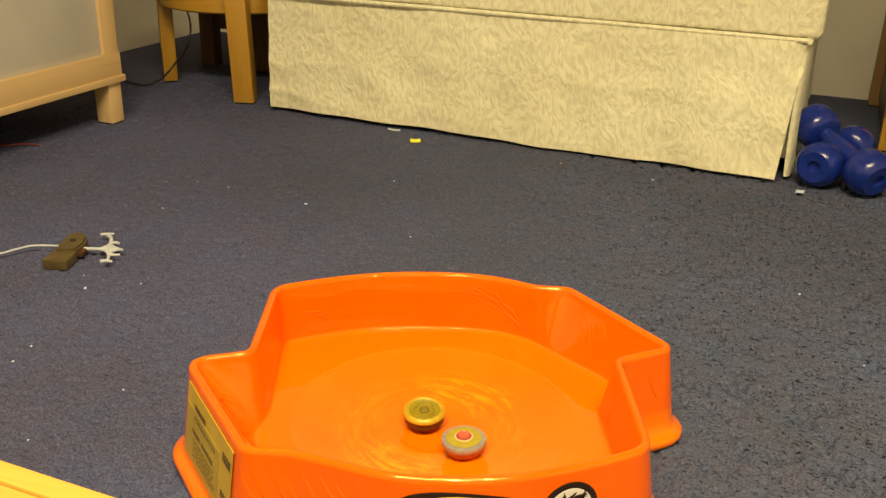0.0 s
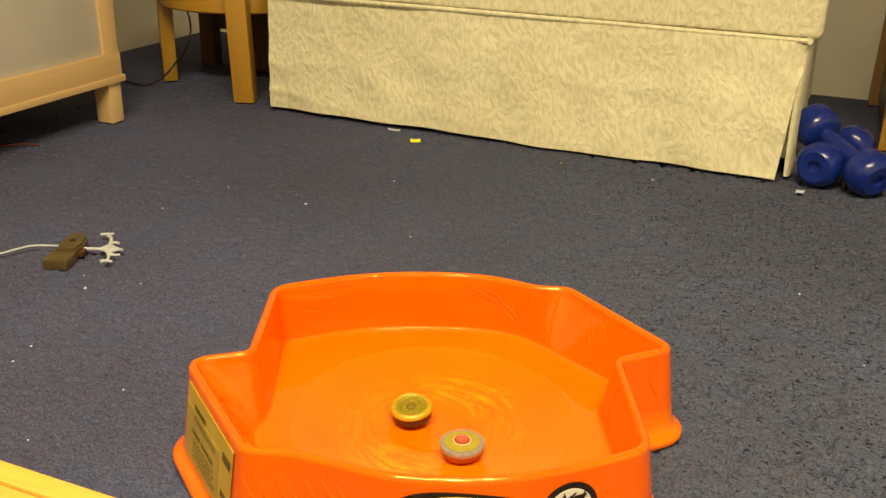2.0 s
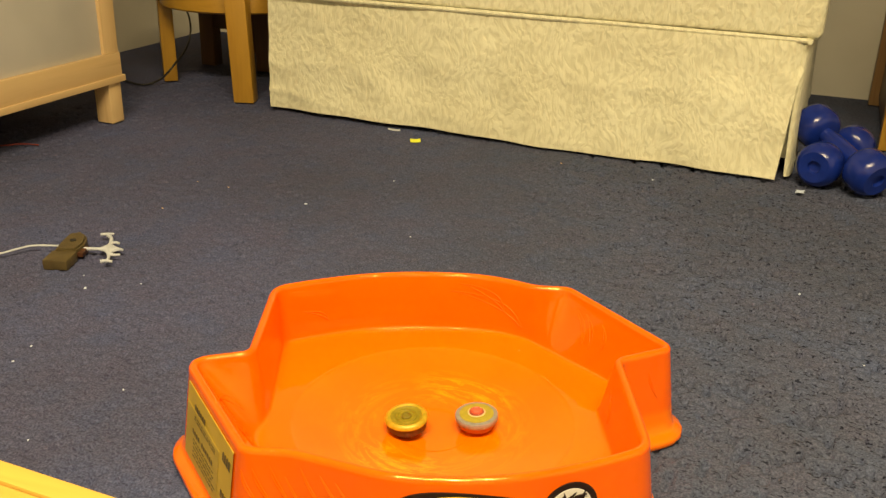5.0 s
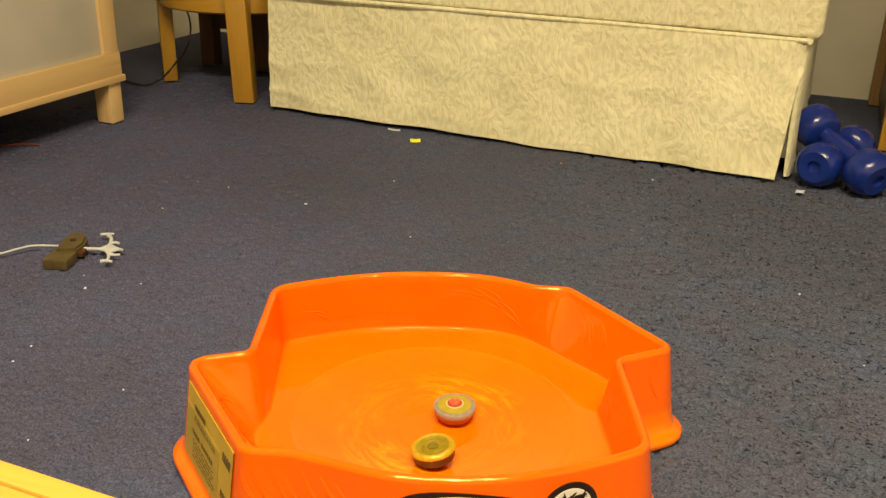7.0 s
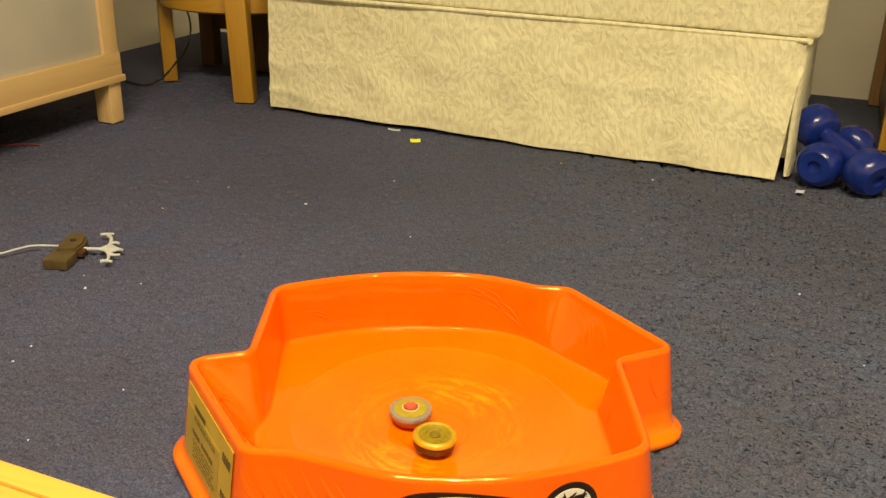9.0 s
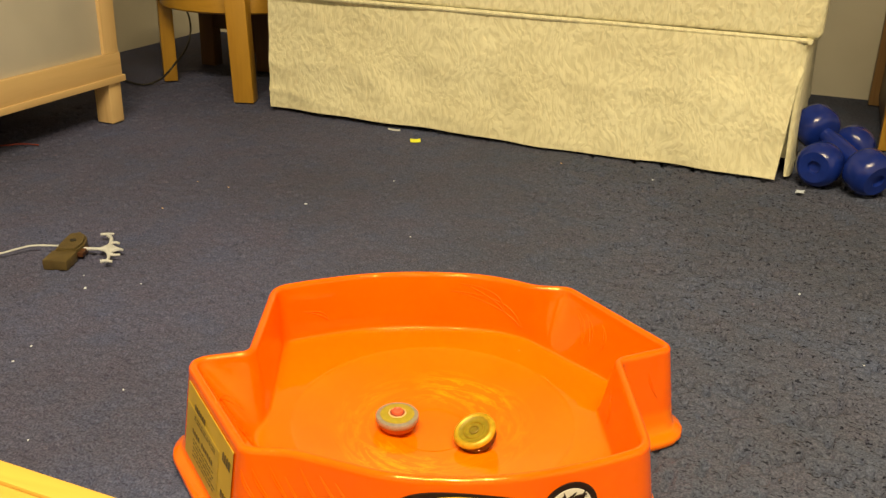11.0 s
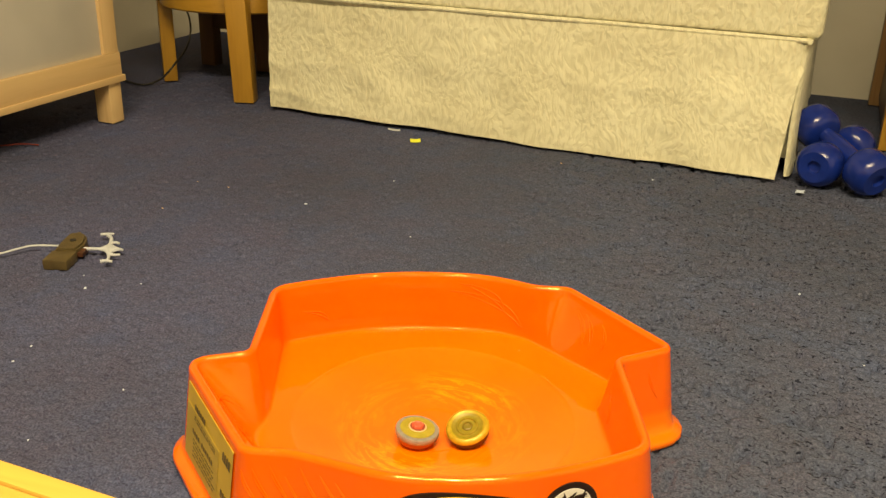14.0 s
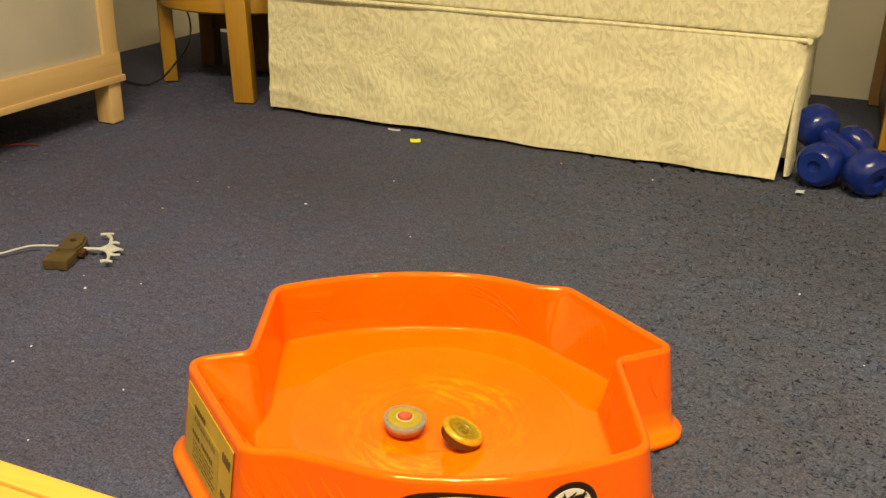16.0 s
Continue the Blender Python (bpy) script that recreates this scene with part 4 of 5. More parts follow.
def motions():
    walk(red_top_thing, [
        (0, spun(0.0302, -0.0399, -0.036, 0.000, 0)),
        (0.1, spun(0.0305, -0.0377, -0.036, -0.001, 78)),
        (0.2, spun(0.0300, -0.0367, -0.036, -0.002, 156)),
        (0.3, spun(0.0275, -0.0388, -0.035, -0.000, 234)),
        (0.4, spun(0.0243, -0.0419, -0.033, 0.001, 312)),
        (0.5, spun(0.0216, -0.0439, -0.031, 0.002, 30)),
        (0.6, spun(0.0203, -0.0424, -0.030, 0.002, 108)),
        (0.7, spun(0.0194, -0.0407, -0.030, 0.001, 186)),
        (0.8, spun(0.0180, -0.0425, -0.029, 0.002, 264)),
        (0.9, spun(0.0165, -0.0453, -0.028, 0.003, 342)),
        (1, spun(0.0152, -0.0471, -0.027, 0.004, 60)),
        (1.1, spun(0.0141, -0.0460, -0.026, 0.004, 138)),
        (1.2, spun(0.0135, -0.0439, -0.026, 0.002, 216)),
        (1.3, spun(0.0130, -0.0421, -0.026, 0.006, 294)),
        (1.4, spun(0.0126, -0.0404, -0.025, 0.009, 12)),
        (1.5, spun(0.0135, -0.0407, -0.026, 0.001, 90)),
        (1.6, spun(0.0178, -0.0470, -0.028, -0.049, 168)),
        (1.7, spun(0.0226, -0.0530, -0.032, -0.091, 246)),
        (1.8, spun(0.0253, -0.0530, -0.033, -0.069, 324)),
        (1.9, spun(0.0273, -0.0508, -0.035, -0.027, 42)),
        (2, spun(0.0285, -0.0473, -0.035, 0.004, 120)),
        (2.1, spun(0.0273, -0.0413, -0.034, 0.006, 198)),
        (2.2, spun(0.0262, -0.0345, -0.034, -0.003, 276)),
        (2.3, spun(0.0320, -0.0305, -0.037, -0.005, 354)),
        (2.4, spun(0.0350, -0.0327, -0.039, -0.004, 72)),
        (2.5, spun(0.0368, -0.0350, -0.040, -0.003, 150)),
        (2.6, spun(0.0369, -0.0339, -0.040, -0.003, 228)),
        (2.7, spun(0.0363, -0.0318, -0.040, -0.004, 306)),
        (2.8, spun(0.0358, -0.0297, -0.039, -0.006, 24)),
        (2.9, spun(0.0370, -0.0293, -0.040, -0.006, 102)),
        (3, spun(0.0380, -0.0287, -0.041, -0.006, 180)),
        (3.1, spun(0.0367, -0.0265, -0.040, -0.007, 258)),
        (3.2, spun(0.0364, -0.0234, -0.040, -0.009, 336)),
        (3.3, spun(0.0442, -0.0188, -0.044, -0.012, 54)),
        (3.4, spun(0.0454, -0.0144, -0.045, -0.014, 132)),
        (3.5, spun(0.0450, -0.0106, -0.045, -0.017, 210)),
        (3.6, spun(0.0440, -0.0082, -0.044, -0.018, 288)),
        (3.7, spun(0.0423, -0.0062, -0.043, -0.019, 6)),
        (3.8, spun(0.0396, -0.0040, -0.041, -0.020, 84)),
        (3.9, spun(0.0420, -0.0019, -0.043, -0.021, 162)),
        (4, spun(0.0441, -0.0002, -0.044, -0.023, 240)),
        (4.1, spun(0.0415, 0.0009, -0.042, -0.023, 318)),
        (4.2, spun(0.0391, 0.0012, -0.041, -0.023, 36)),
        (4.3, spun(0.0397, 0.0009, -0.044, -0.025, 114)),
        (4.4, spun(0.0409, 0.0004, -0.043, -0.030, 192)),
        (4.5, spun(0.0424, 0.0001, -0.039, -0.031, 270)),
        (4.6, spun(0.0438, 0.0002, -0.033, -0.027, 348)),
        (4.7, spun(0.0447, 0.0009, -0.032, -0.017, 66)),
        (4.8, spun(0.0449, 0.0020, -0.038, -0.007, 144)),
        (4.9, spun(0.0445, 0.0030, -0.049, -0.005, 222)),
        (5, spun(0.0436, 0.0033, -0.059, -0.012, 300)),
        (5.1, spun(0.0426, 0.0023, -0.062, -0.027, 18)),
        (5.2, spun(0.0420, -0.0001, -0.056, -0.040, 96)),
        (5.3, spun(0.0423, -0.0036, -0.043, -0.044, 174)),
        (5.4, spun(0.0437, -0.0073, -0.032, -0.036, 252)),
        (5.5, spun(0.0461, -0.0103, -0.027, -0.020, 330)),
        (5.6, spun(0.0491, -0.0119, -0.032, -0.005, 48)),
        (5.7, spun(0.0523, -0.0121, -0.044, 0.002, 126)),
        (5.8, spun(0.0548, -0.0112, -0.056, -0.002, 204)),
        (5.9, spun(0.0562, -0.0100, -0.062, -0.012, 282)),
        (6, spun(0.0566, -0.0092, -0.060, -0.021, 0)),
        (6.1, spun(0.0562, -0.0090, -0.055, -0.024, 78)),
        (6.2, spun(0.0554, -0.0092, -0.051, -0.021, 156)),
        (6.3, spun(0.0550, -0.0095, -0.051, -0.018, 234)),
        (6.4, spun(0.0502, -0.0067, -0.048, -0.019, 312)),
        (6.5, spun(0.0424, -0.0021, -0.043, -0.021, 30)),
        (6.6, spun(0.0367, 0.0011, -0.040, -0.023, 108)),
        (6.7, spun(0.0317, 0.0055, -0.037, -0.025, 186)),
        (6.8, spun(0.0283, 0.0127, -0.034, -0.029, 264)),
        (6.9, spun(0.0248, 0.0173, -0.032, -0.032, 342)),
        (7, spun(0.0217, 0.0209, -0.031, -0.034, 60)),
        (7.1, spun(0.0199, 0.0237, -0.029, -0.035, 138)),
        (7.2, spun(0.0183, 0.0260, -0.029, -0.037, 216)),
        (7.3, spun(0.0160, 0.0280, -0.027, -0.038, 294)),
        (7.4, spun(0.0148, 0.0290, -0.026, -0.039, 12)),
        (7.5, spun(0.0142, 0.0300, -0.026, -0.039, 90)),
        (7.6, spun(0.0150, 0.0313, -0.027, -0.040, 168)),
        (7.7, spun(0.0160, 0.0321, -0.027, -0.041, 246)),
        (7.8, spun(0.0154, 0.0322, -0.027, -0.041, 324)),
        (7.9, spun(0.0121, 0.0328, -0.025, -0.041, 42)),
        (8, spun(0.0084, 0.0329, -0.023, -0.041, 120)),
        (8.1, spun(0.0056, 0.0317, -0.021, -0.040, 198)),
        (8.2, spun(0.0027, 0.0297, -0.019, -0.039, 276)),
        (8.3, spun(-0.0013, 0.0261, -0.017, -0.037, 354)),
        (8.4, spun(-0.0042, 0.0214, -0.015, -0.034, 72)),
        (8.5, spun(-0.0068, 0.0172, -0.014, -0.032, 150)),
        (8.6, spun(-0.0085, 0.0145, -0.013, -0.030, 228)),
        (8.7, spun(-0.0107, 0.0129, -0.012, -0.029, 306)),
        (8.8, spun(-0.0146, 0.0125, -0.009, -0.029, 24)),
        (8.9, spun(-0.0190, 0.0127, -0.007, -0.030, 102)),
        (9, spun(-0.0226, 0.0128, -0.005, -0.030, 180)),
        (9.1, spun(-0.0240, 0.0128, -0.004, -0.030, 258)),
        (9.2, spun(-0.0243, 0.0126, -0.004, -0.030, 336)),
        (9.3, spun(-0.0242, 0.0124, -0.006, -0.032, 54)),
        (9.4, spun(-0.0236, 0.0120, -0.004, -0.036, 132)),
        (9.5, spun(-0.0232, 0.0118, 0.001, -0.038, 210)),
        (9.6, spun(-0.0232, 0.0119, 0.007, -0.033, 288)),
        (9.7, spun(-0.0239, 0.0125, 0.008, -0.022, 6)),
        (9.8, spun(-0.0255, 0.0134, 0.003, -0.013, 84)),
        (9.9, spun(-0.0278, 0.0140, -0.007, -0.011, 162)),
        (10, spun(-0.0307, 0.0138, -0.016, -0.020, 240)),
        (10.1, spun(-0.0337, 0.0119, -0.017, -0.034, 318)),
        (10.2, spun(-0.0361, 0.0084, -0.008, -0.047, 36)),
        (10.3, spun(-0.0377, 0.0045, 0.006, -0.050, 114)),
        (10.4, spun(-0.0381, 0.0008, 0.018, -0.041, 192)),
        (10.5, spun(-0.0375, -0.0021, 0.023, -0.025, 270)),
        (10.6, spun(-0.0362, -0.0030, 0.018, -0.010, 348)),
        (10.7, spun(-0.0350, -0.0023, 0.007, -0.004, 66)),
        (10.8, spun(-0.0342, -0.0011, -0.004, -0.008, 144)),
        (10.9, spun(-0.0343, 0.0002, -0.008, -0.018, 222)),
        (11, spun(-0.0352, 0.0006, -0.005, -0.027, 300)),
        (11.1, spun(-0.0366, -0.0001, 0.001, -0.030, 18)),
        (11.2, spun(-0.0380, -0.0010, 0.005, -0.027, 96)),
        (11.3, spun(-0.0388, -0.0015, 0.005, -0.023, 174)),
        (11.4, spun(-0.0393, -0.0026, 0.006, -0.022, 252)),
        (11.5, spun(-0.0399, -0.0027, 0.006, -0.022, 330)),
        (11.6, spun(-0.0408, -0.0018, 0.007, -0.023, 48)),
        (11.7, spun(-0.0411, -0.0018, 0.007, -0.023, 126)),
        (11.8, spun(-0.0416, -0.0029, 0.007, -0.022, 204)),
        (11.9, spun(-0.0422, -0.0020, 0.007, -0.023, 282)),
        (12, spun(-0.0455, 0.0056, 0.009, -0.027, 0)),
        (12.1, spun(-0.0450, 0.0077, 0.009, -0.029, 78)),
        (12.2, spun(-0.0493, 0.0130, 0.011, -0.032, 156)),
        (12.3, spun(-0.0515, 0.0116, 0.013, -0.031, 234)),
        (12.4, spun(-0.0537, 0.0102, 0.014, -0.031, 312)),
        (12.5, spun(-0.0541, 0.0081, 0.014, -0.029, 30)),
        (12.6, spun(-0.0540, 0.0070, 0.014, -0.029, 108)),
        (12.7, spun(-0.0500, 0.0059, 0.015, -0.076, 186)),
        (12.8, spun(-0.0453, 0.0029, 0.015, -0.124, 264)),
        (12.9, spun(-0.0381, -0.0044, 0.012, -0.145, 342)),
        (13, spun(-0.0322, -0.0108, 0.008, -0.141, 60)),
        (13.1, spun(-0.0384, -0.0032, -0.061, -0.076, 138)),
        (13.2, spun(-0.0418, 0.0011, 0.007, -0.025, 216)),
        (13.3, spun(-0.0424, 0.0020, 0.007, -0.025, 294)),
        (13.4, spun(-0.0412, 0.0002, 0.007, -0.024, 12)),
        (13.5, spun(-0.0381, -0.0055, 0.005, -0.021, 90)),
        (13.6, spun(-0.0356, -0.0102, 0.004, -0.018, 168)),
        (13.7, spun(-0.0294, -0.0157, 0.000, -0.014, 246)),
        (13.8, spun(-0.0285, -0.0176, -0.000, -0.013, 324)),
        (13.9, spun(-0.0234, -0.0201, -0.003, -0.011, 42)),
        (14, spun(-0.0165, -0.0216, 0.105, -0.035, 120)),
        (14.1, spun(-0.0179, -0.0205, -0.007, -0.011, 198)),
        (14.2, spun(-0.0241, -0.0171, -0.003, -0.013, 276)),
        (14.3, spun(-0.0266, -0.0168, 0.058, -0.036, 354)),
        (14.4, spun(-0.0272, -0.0180, 0.111, -0.060, 72)),
        (14.5, spun(-0.0234, -0.0250, 0.081, -0.056, 150)),
        (14.6, spun(-0.0257, -0.0193, 0.003, -0.136, 228)),
        (14.7, spun(-0.0336, -0.0153, 0.006, -0.088, 306)),
        (14.8, spun(-0.0364, -0.0139, 0.006, -0.048, 24)),
        (14.9, spun(-0.0382, -0.0127, 0.005, -0.016, 102)),
        (15, spun(-0.0400, -0.0099, 0.006, -0.018, 180)),
        (15.1, spun(-0.0381, -0.0064, -0.066, -0.026, 258)),
        (15.2, spun(-0.0351, -0.0087, 0.003, -0.018, 336)),
        (15.3, spun(-0.0293, -0.0136, -0.000, -0.015, 54)),
        (15.4, spun(-0.0270, -0.0183, 0.084, -0.011, 132)),
        (15.5, spun(-0.0280, -0.0205, 0.085, -0.010, 210)),
        (15.6, spun(-0.0260, -0.0194, -0.002, -0.012, 288)),
        (15.7, spun(-0.0276, -0.0133, -0.001, -0.015, 6)),
        (15.8, spun(-0.0312, -0.0087, 0.001, -0.018, 84)),
        (15.9, spun(-0.0344, -0.0028, 0.141, -0.094, 162)),
        (16, spun(-0.0284, -0.0040, 0.043, -0.067, 240)),
    ])
    walk(gold_top_thing, [
        (0, spun(-0.0089, 0.0098, -0.011, -0.099, 0)),
        (0.1, spun(-0.0076, 0.0105, -0.014, -0.102, 282)),
        (0.2, spun(-0.0061, 0.0110, -0.012, -0.100, 204)),
        (0.3, spun(-0.0039, 0.0112, 0.005, -0.082, 126)),
        (0.4, spun(-0.0015, 0.0113, 0.028, -0.061, 48)),
        (0.5, spun(0.0002, 0.0114, 0.039, -0.050, 330)),
        (0.6, spun(0.0003, 0.0113, 0.013, -0.075, 252)),
        (0.7, spun(-0.0004, 0.0113, -0.016, -0.100, 174)),
        (0.8, spun(-0.0006, 0.0115, -0.021, -0.088, 96)),
        (0.9, spun(-0.0008, 0.0118, -0.019, -0.066, 18)),
        (1, spun(-0.0015, 0.0122, -0.016, -0.051, 300)),
        (1.1, spun(-0.0037, 0.0131, -0.013, -0.060, 222)),
        (1.2, spun(-0.0061, 0.0135, -0.013, -0.076, 144)),
        (1.3, spun(-0.0075, 0.0118, -0.024, -0.086, 66)),
        (1.4, spun(-0.0087, 0.0096, -0.039, -0.096, 348)),
        (1.5, spun(-0.0103, 0.0087, -0.050, -0.100, 270)),
        (1.6, spun(-0.0135, 0.0120, -0.050, -0.090, 192)),
        (1.7, spun(-0.0168, 0.0157, -0.048, -0.080, 114)),
        (1.8, spun(-0.0189, 0.0166, -0.050, -0.085, 36)),
        (1.9, spun(-0.0205, 0.0167, -0.053, -0.095, 318)),
        (2, spun(-0.0211, 0.0158, -0.057, -0.106, 240)),
        (2.1, spun(-0.0190, 0.0129, -0.058, -0.115, 162)),
        (2.2, spun(-0.0160, 0.0089, -0.071, -0.128, 84)),
        (2.3, spun(-0.0152, 0.0048, -0.133, -0.158, 6)),
        (2.4, spun(-0.0196, -0.0007, -0.104, -0.111, 288)),
        (2.5, spun(-0.0235, -0.0063, -0.057, -0.069, 210)),
        (2.6, spun(-0.0233, -0.0112, -0.015, -0.080, 132)),
        (2.7, spun(-0.0208, -0.0162, -0.001, -0.110, 54)),
        (2.8, spun(-0.0147, -0.0219, -0.107, -0.139, 336)),
        (2.9, spun(-0.0133, -0.0259, -0.067, -0.095, 258)),
        (3, spun(-0.0127, -0.0290, -0.008, -0.052, 180)),
        (3.1, spun(-0.0114, -0.0313, -0.002, -0.048, 102)),
        (3.2, spun(-0.0104, -0.0330, -0.010, -0.050, 24)),
        (3.3, spun(-0.0114, -0.0341, -0.010, -0.025, 306)),
        (3.4, spun(-0.0122, -0.0349, -0.009, -0.021, 228)),
        (3.5, spun(-0.0125, -0.0345, -0.009, -0.025, 150)),
        (3.6, spun(-0.0120, -0.0318, -0.009, -0.038, 72)),
        (3.7, spun(-0.0111, -0.0288, -0.009, -0.052, 354)),
        (3.8, spun(-0.0096, -0.0235, -0.010, -0.055, 276)),
        (3.9, spun(-0.0130, -0.0165, -0.008, -0.059, 198)),
        (4, spun(-0.0166, -0.0107, -0.006, -0.063, 120)),
        (4.1, spun(-0.0175, -0.0089, -0.006, -0.062, 42)),
        (4.2, spun(-0.0178, -0.0088, -0.005, -0.064, 324)),
        (4.3, spun(-0.0176, -0.0086, -0.016, -0.079, 246)),
        (4.4, spun(-0.0173, -0.0081, -0.008, -0.108, 168)),
        (4.5, spun(-0.0174, -0.0077, 0.018, -0.123, 90)),
        (4.6, spun(-0.0181, -0.0074, 0.047, -0.104, 12)),
        (4.7, spun(-0.0192, -0.0070, 0.055, -0.057, 294)),
        (4.8, spun(-0.0206, -0.0062, 0.027, -0.015, 216)),
        (4.9, spun(-0.0224, -0.0048, -0.029, -0.013, 138)),
        (5, spun(-0.0248, -0.0033, -0.077, -0.069, 60)),
        (5.1, spun(-0.0281, -0.0023, -0.081, -0.164, 342)),
        (5.2, spun(-0.0315, -0.0025, -0.040, -0.257, 264)),
        (5.3, spun(-0.0342, -0.0045, 0.017, -0.301, 186)),
        (5.4, spun(-0.0356, -0.0090, 0.067, -0.272, 108)),
        (5.5, spun(-0.0357, -0.0129, 0.092, -0.198, 30)),
        (5.6, spun(-0.0345, -0.0150, 0.075, -0.128, 312)),
        (5.7, spun(-0.0327, -0.0139, 0.027, -0.104, 234)),
        (5.8, spun(-0.0315, -0.0113, -0.019, -0.134, 156)),
        (5.9, spun(-0.0316, -0.0082, -0.034, -0.197, 78)),
        (6, spun(-0.0329, -0.0059, -0.020, -0.255, 0)),
        (6.1, spun(-0.0346, -0.0053, 0.004, -0.279, 282)),
        (6.2, spun(-0.0361, -0.0066, 0.018, -0.268, 204)),
        (6.3, spun(-0.0368, -0.0075, 0.016, -0.250, 126)),
        (6.4, spun(-0.0292, -0.0088, 0.021, -0.252, 48)),
        (6.5, spun(-0.0171, -0.0133, 0.001, -0.245, 330)),
        (6.6, spun(-0.0086, -0.0176, -0.084, -0.242, 252)),
        (6.7, spun(-0.0012, -0.0234, -0.189, -0.228, 174)),
        (6.8, spun(0.0039, -0.0382, -0.273, -0.140, 96)),
        (6.9, spun(0.0045, -0.0495, -0.232, -0.049, 18)),
        (7, spun(0.0037, -0.0583, -0.163, 0.015, 300)),
        (7.1, spun(0.0028, -0.0628, -0.121, 0.013, 222)),
        (7.2, spun(0.0014, -0.0644, -0.088, -0.012, 144)),
        (7.3, spun(-0.0014, -0.0608, -0.057, -0.036, 66)),
        (7.4, spun(-0.0030, -0.0545, -0.037, -0.032, 348)),
        (7.5, spun(-0.0035, -0.0472, -0.014, -0.042, 270)),
        (7.6, spun(-0.0022, -0.0386, 0.025, -0.115, 192)),
        (7.7, spun(0.0009, -0.0282, 0.046, -0.209, 114)),
        (7.8, spun(0.0079, -0.0182, -0.018, -0.271, 36)),
        (7.9, spun(0.0152, -0.0170, -0.109, -0.290, 318)),
        (8, spun(0.0222, -0.0183, -0.195, -0.283, 240)),
        (8.1, spun(0.0285, -0.0215, -0.266, -0.230, 162)),
        (8.2, spun(0.0336, -0.0263, -0.315, -0.158, 84)),
        (8.3, spun(0.0337, -0.0330, -0.269, -0.067, 6)),
        (8.4, spun(0.0292, -0.0362, -0.221, -0.021, 288)),
        (8.5, spun(0.0238, -0.0380, -0.175, 0.006, 210)),
        (8.6, spun(0.0187, -0.0376, -0.128, 0.011, 132)),
        (8.7, spun(0.0138, -0.0370, -0.097, -0.002, 54)),
        (8.8, spun(0.0103, -0.0389, -0.133, -0.052, 336)),
        (8.9, spun(0.0054, -0.0384, -0.047, -0.038, 258)),
        (9, spun(0.0016, -0.0366, 0.038, -0.024, 180)),
        (9.1, spun(0.0010, -0.0337, 0.045, -0.035, 102)),
        (9.2, spun(0.0024, -0.0321, 0.023, -0.050, 24)),
        (9.3, spun(0.0036, -0.0318, 0.005, -0.065, 306)),
        (9.4, spun(0.0055, -0.0311, 0.001, -0.094, 228)),
        (9.5, spun(0.0076, -0.0304, 0.013, -0.109, 150)),
        (9.6, spun(0.0096, -0.0298, 0.025, -0.090, 72)),
        (9.7, spun(0.0117, -0.0291, 0.013, -0.043, 354)),
        (9.8, spun(0.0138, -0.0277, -0.038, -0.001, 276)),
        (9.9, spun(0.0159, -0.0256, -0.120, 0.000, 198)),
        (10, spun(0.0175, -0.0231, -0.192, -0.057, 120)),
        (10.1, spun(0.0183, -0.0210, -0.218, -0.154, 42)),
        (10.2, spun(0.0189, -0.0204, -0.196, -0.247, 324)),
        (10.3, spun(0.0202, -0.0220, -0.158, -0.288, 246)),
        (10.4, spun(0.0228, -0.0254, -0.136, -0.257, 168)),
        (10.5, spun(0.0268, -0.0300, -0.146, -0.181, 90)),
        (10.6, spun(0.0320, -0.0317, -0.197, -0.114, 12)),
        (10.7, spun(0.0375, -0.0308, -0.271, -0.097, 294)),
        (10.8, spun(0.0421, -0.0278, -0.331, -0.134, 216)),
        (10.9, spun(0.0449, -0.0243, -0.352, -0.199, 138)),
        (11, spun(0.0460, -0.0217, -0.342, -0.254, 60)),
        (11.1, spun(0.0462, -0.0207, -0.326, -0.274, 342)),
        (11.2, spun(0.0462, -0.0211, -0.324, -0.261, 264)),
        (11.3, spun(0.0464, -0.0216, -0.336, -0.243, 186)),
        (11.4, spun(0.0482, -0.0305, -0.380, -0.086, 108)),
        (11.5, spun(0.0412, -0.0391, -0.221, 0.086, 30)),
        (11.6, spun(0.0331, -0.0406, -0.128, 0.116, 312)),
        (11.7, spun(0.0172, -0.0383, 0.002, 0.116, 234)),
        (11.8, spun(0.0041, -0.0322, 0.098, 0.066, 156)),
        (11.9, spun(-0.0062, -0.0272, 0.242, -0.009, 78)),
        (12, spun(-0.0089, -0.0198, 0.234, -0.204, 0)),
        (12.1, spun(-0.0093, -0.0157, 0.251, -0.237, 282)),
        (12.2, spun(0.0057, -0.0092, 0.034, -0.368, 204)),
        (12.3, spun(0.0166, -0.0121, -0.073, -0.367, 126)),
        (12.4, spun(0.0280, -0.0147, -0.187, -0.344, 48)),
        (12.5, spun(0.0372, -0.0186, -0.301, -0.330, 330)),
        (12.6, spun(0.0420, -0.0268, -0.365, -0.250, 252)),
        (12.7, spun(0.0388, -0.0396, -0.316, -0.046, 174)),
        (12.8, spun(0.0317, -0.0419, -0.212, 0.041, 96)),
        (12.9, spun(0.0221, -0.0411, -0.031, 0.095, 18)),
        (13, spun(0.0117, -0.0404, 0.067, 0.127, 300)),
        (13.1, spun(0.0156, -0.0306, 0.036, -0.181, 222)),
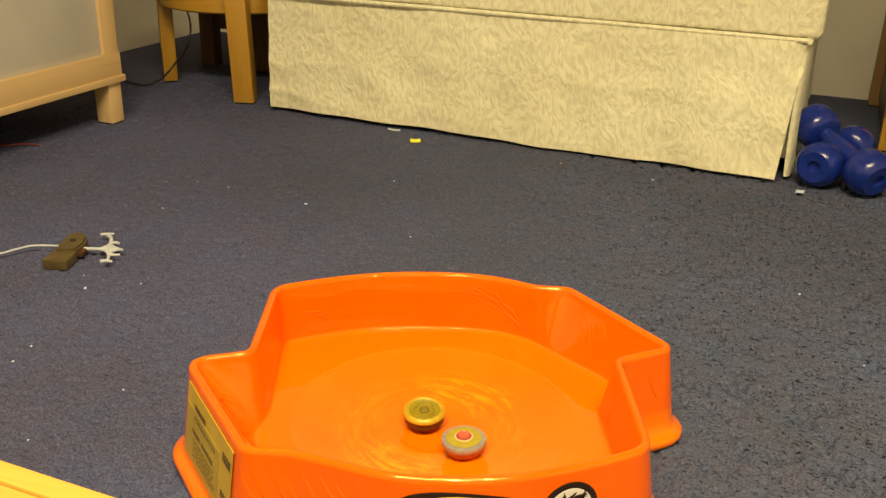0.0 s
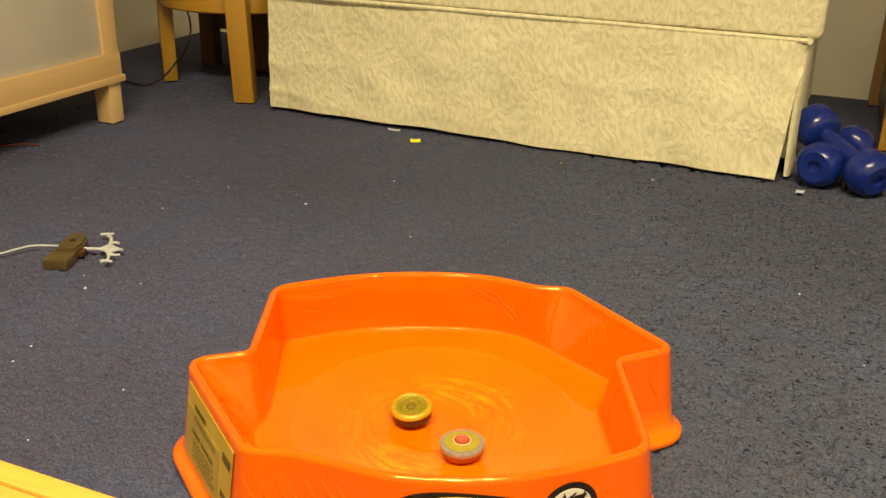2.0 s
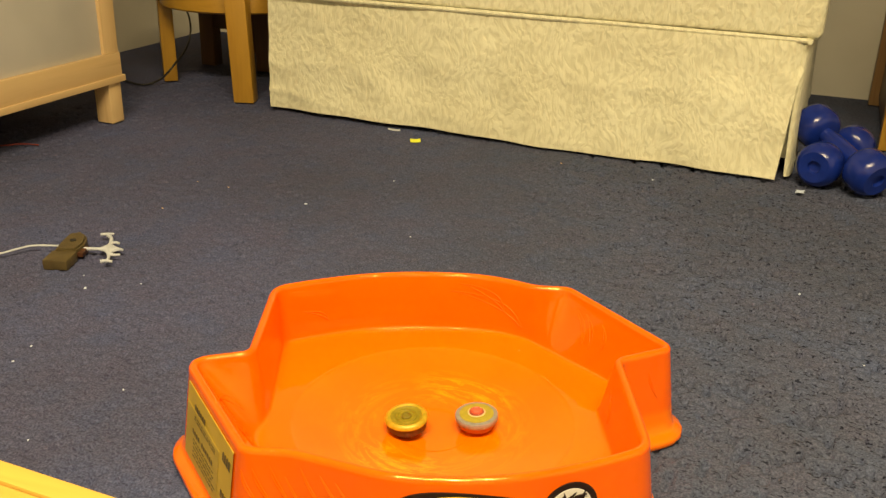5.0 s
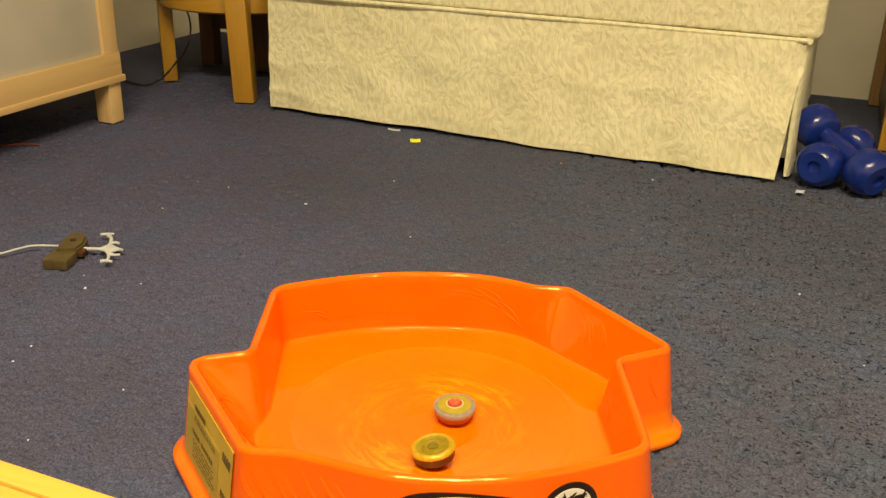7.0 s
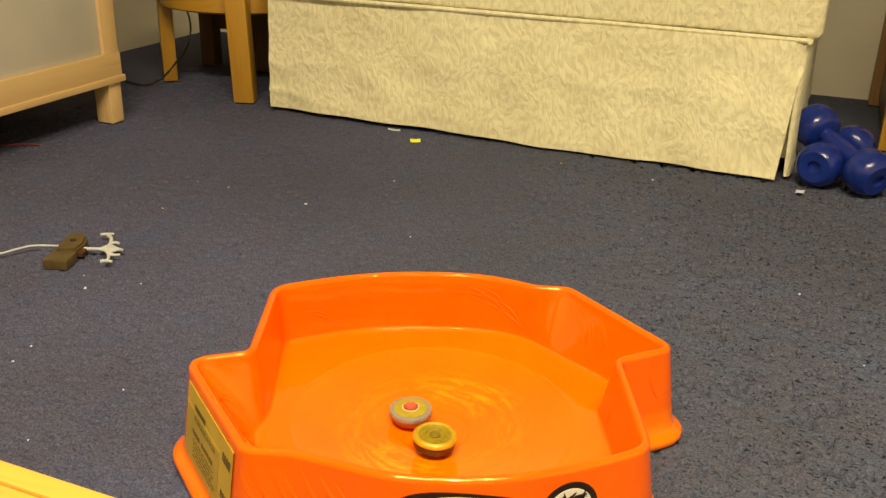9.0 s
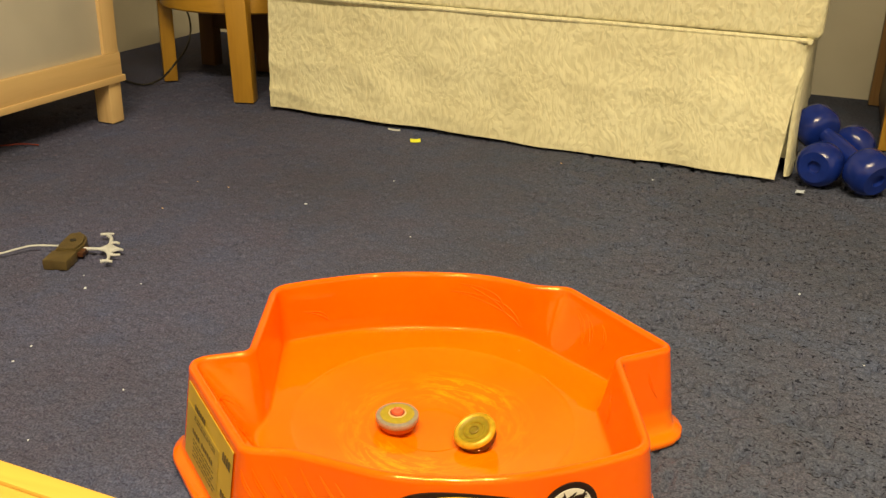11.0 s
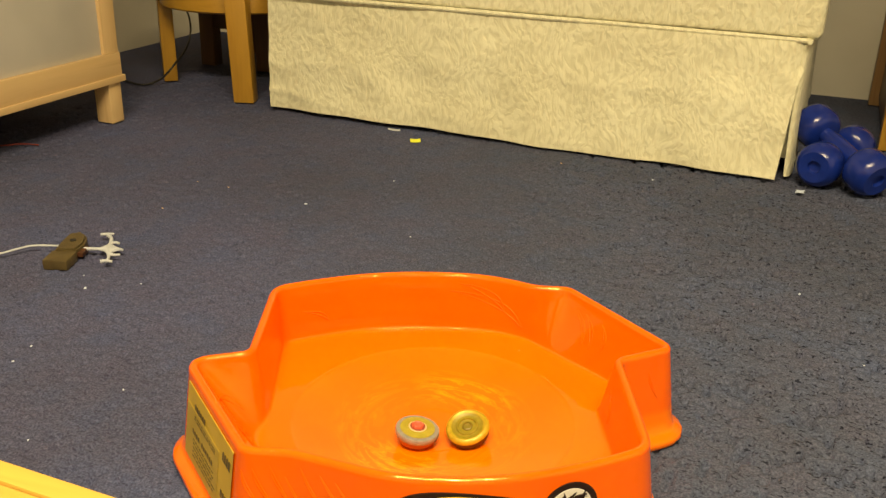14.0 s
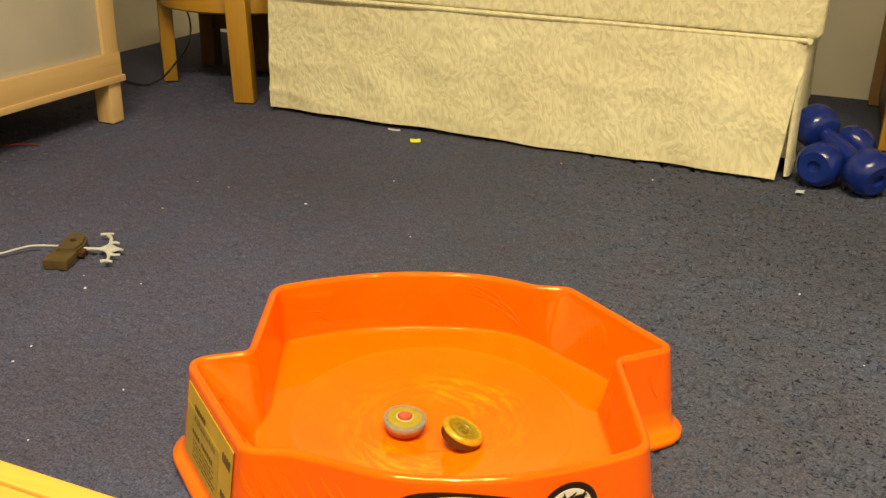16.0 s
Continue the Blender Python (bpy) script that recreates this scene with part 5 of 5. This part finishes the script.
        (13.2, spun(0.0202, -0.0353, -0.097, -0.075, 144)),
        (13.3, spun(0.0184, -0.0333, -0.029, -0.075, 66)),
        (13.4, spun(0.0173, -0.0286, -0.028, -0.102, 348)),
        (13.5, spun(0.0154, -0.0266, 0.015, -0.053, 270)),
        (13.6, spun(0.0162, -0.0238, -0.027, -0.131, 192)),
        (13.7, spun(0.0156, -0.0175, 0.034, -0.216, 114)),
        (13.8, spun(0.0233, -0.0143, -0.030, -0.365, 36)),
        (13.9, spun(0.0296, -0.0113, -0.085, -0.367, 318)),
        (14, spun(0.0363, -0.0141, -0.169, -0.309, 240)),
        (14.1, spun(0.0456, -0.0223, -0.296, -0.263, 162)),
        (14.2, spun(0.0535, -0.0331, -0.383, -0.083, 84)),
        (14.3, spun(0.0513, -0.0372, -0.330, -0.009, 6)),
        (14.4, spun(0.0437, -0.0459, -0.193, 0.093, 288)),
        (14.5, spun(0.0257, -0.0443, 0.033, 0.225, 210)),
        (14.6, spun(0.0187, -0.0435, 0.090, 0.070, 132)),
        (14.7, spun(0.0173, -0.0334, 0.109, -0.056, 54)),
        (14.8, spun(0.0173, -0.0278, 0.112, -0.034, 336)),
        (14.9, spun(0.0197, -0.0229, 0.072, -0.161, 258)),
        (15, spun(0.0209, -0.0171, 0.068, -0.191, 180)),
        (15.1, spun(0.0234, -0.0099, 0.025, -0.277, 102)),
        (15.2, spun(0.0272, -0.0124, -0.174, -0.043, 24)),
        (15.3, spun(0.0239, -0.0089, -0.032, -0.165, 306)),
        (15.4, spun(0.0247, -0.0042, -0.127, -0.226, 228)),
        (15.5, spun(0.0276, -0.0085, -0.215, -0.270, 150)),
        (15.6, spun(0.0268, -0.0093, -0.238, -0.077, 72)),
        (15.7, spun(0.0204, -0.0144, 0.153, -0.202, 354)),
        (15.8, spun(0.0254, -0.0122, -0.078, -0.399, 276)),
        (15.9, spun(0.0345, -0.0206, -0.473, -0.063, 198)),
        (16, spun(0.0220, -0.0242, 0.406, 0.020, 120)),
    ])


motions()
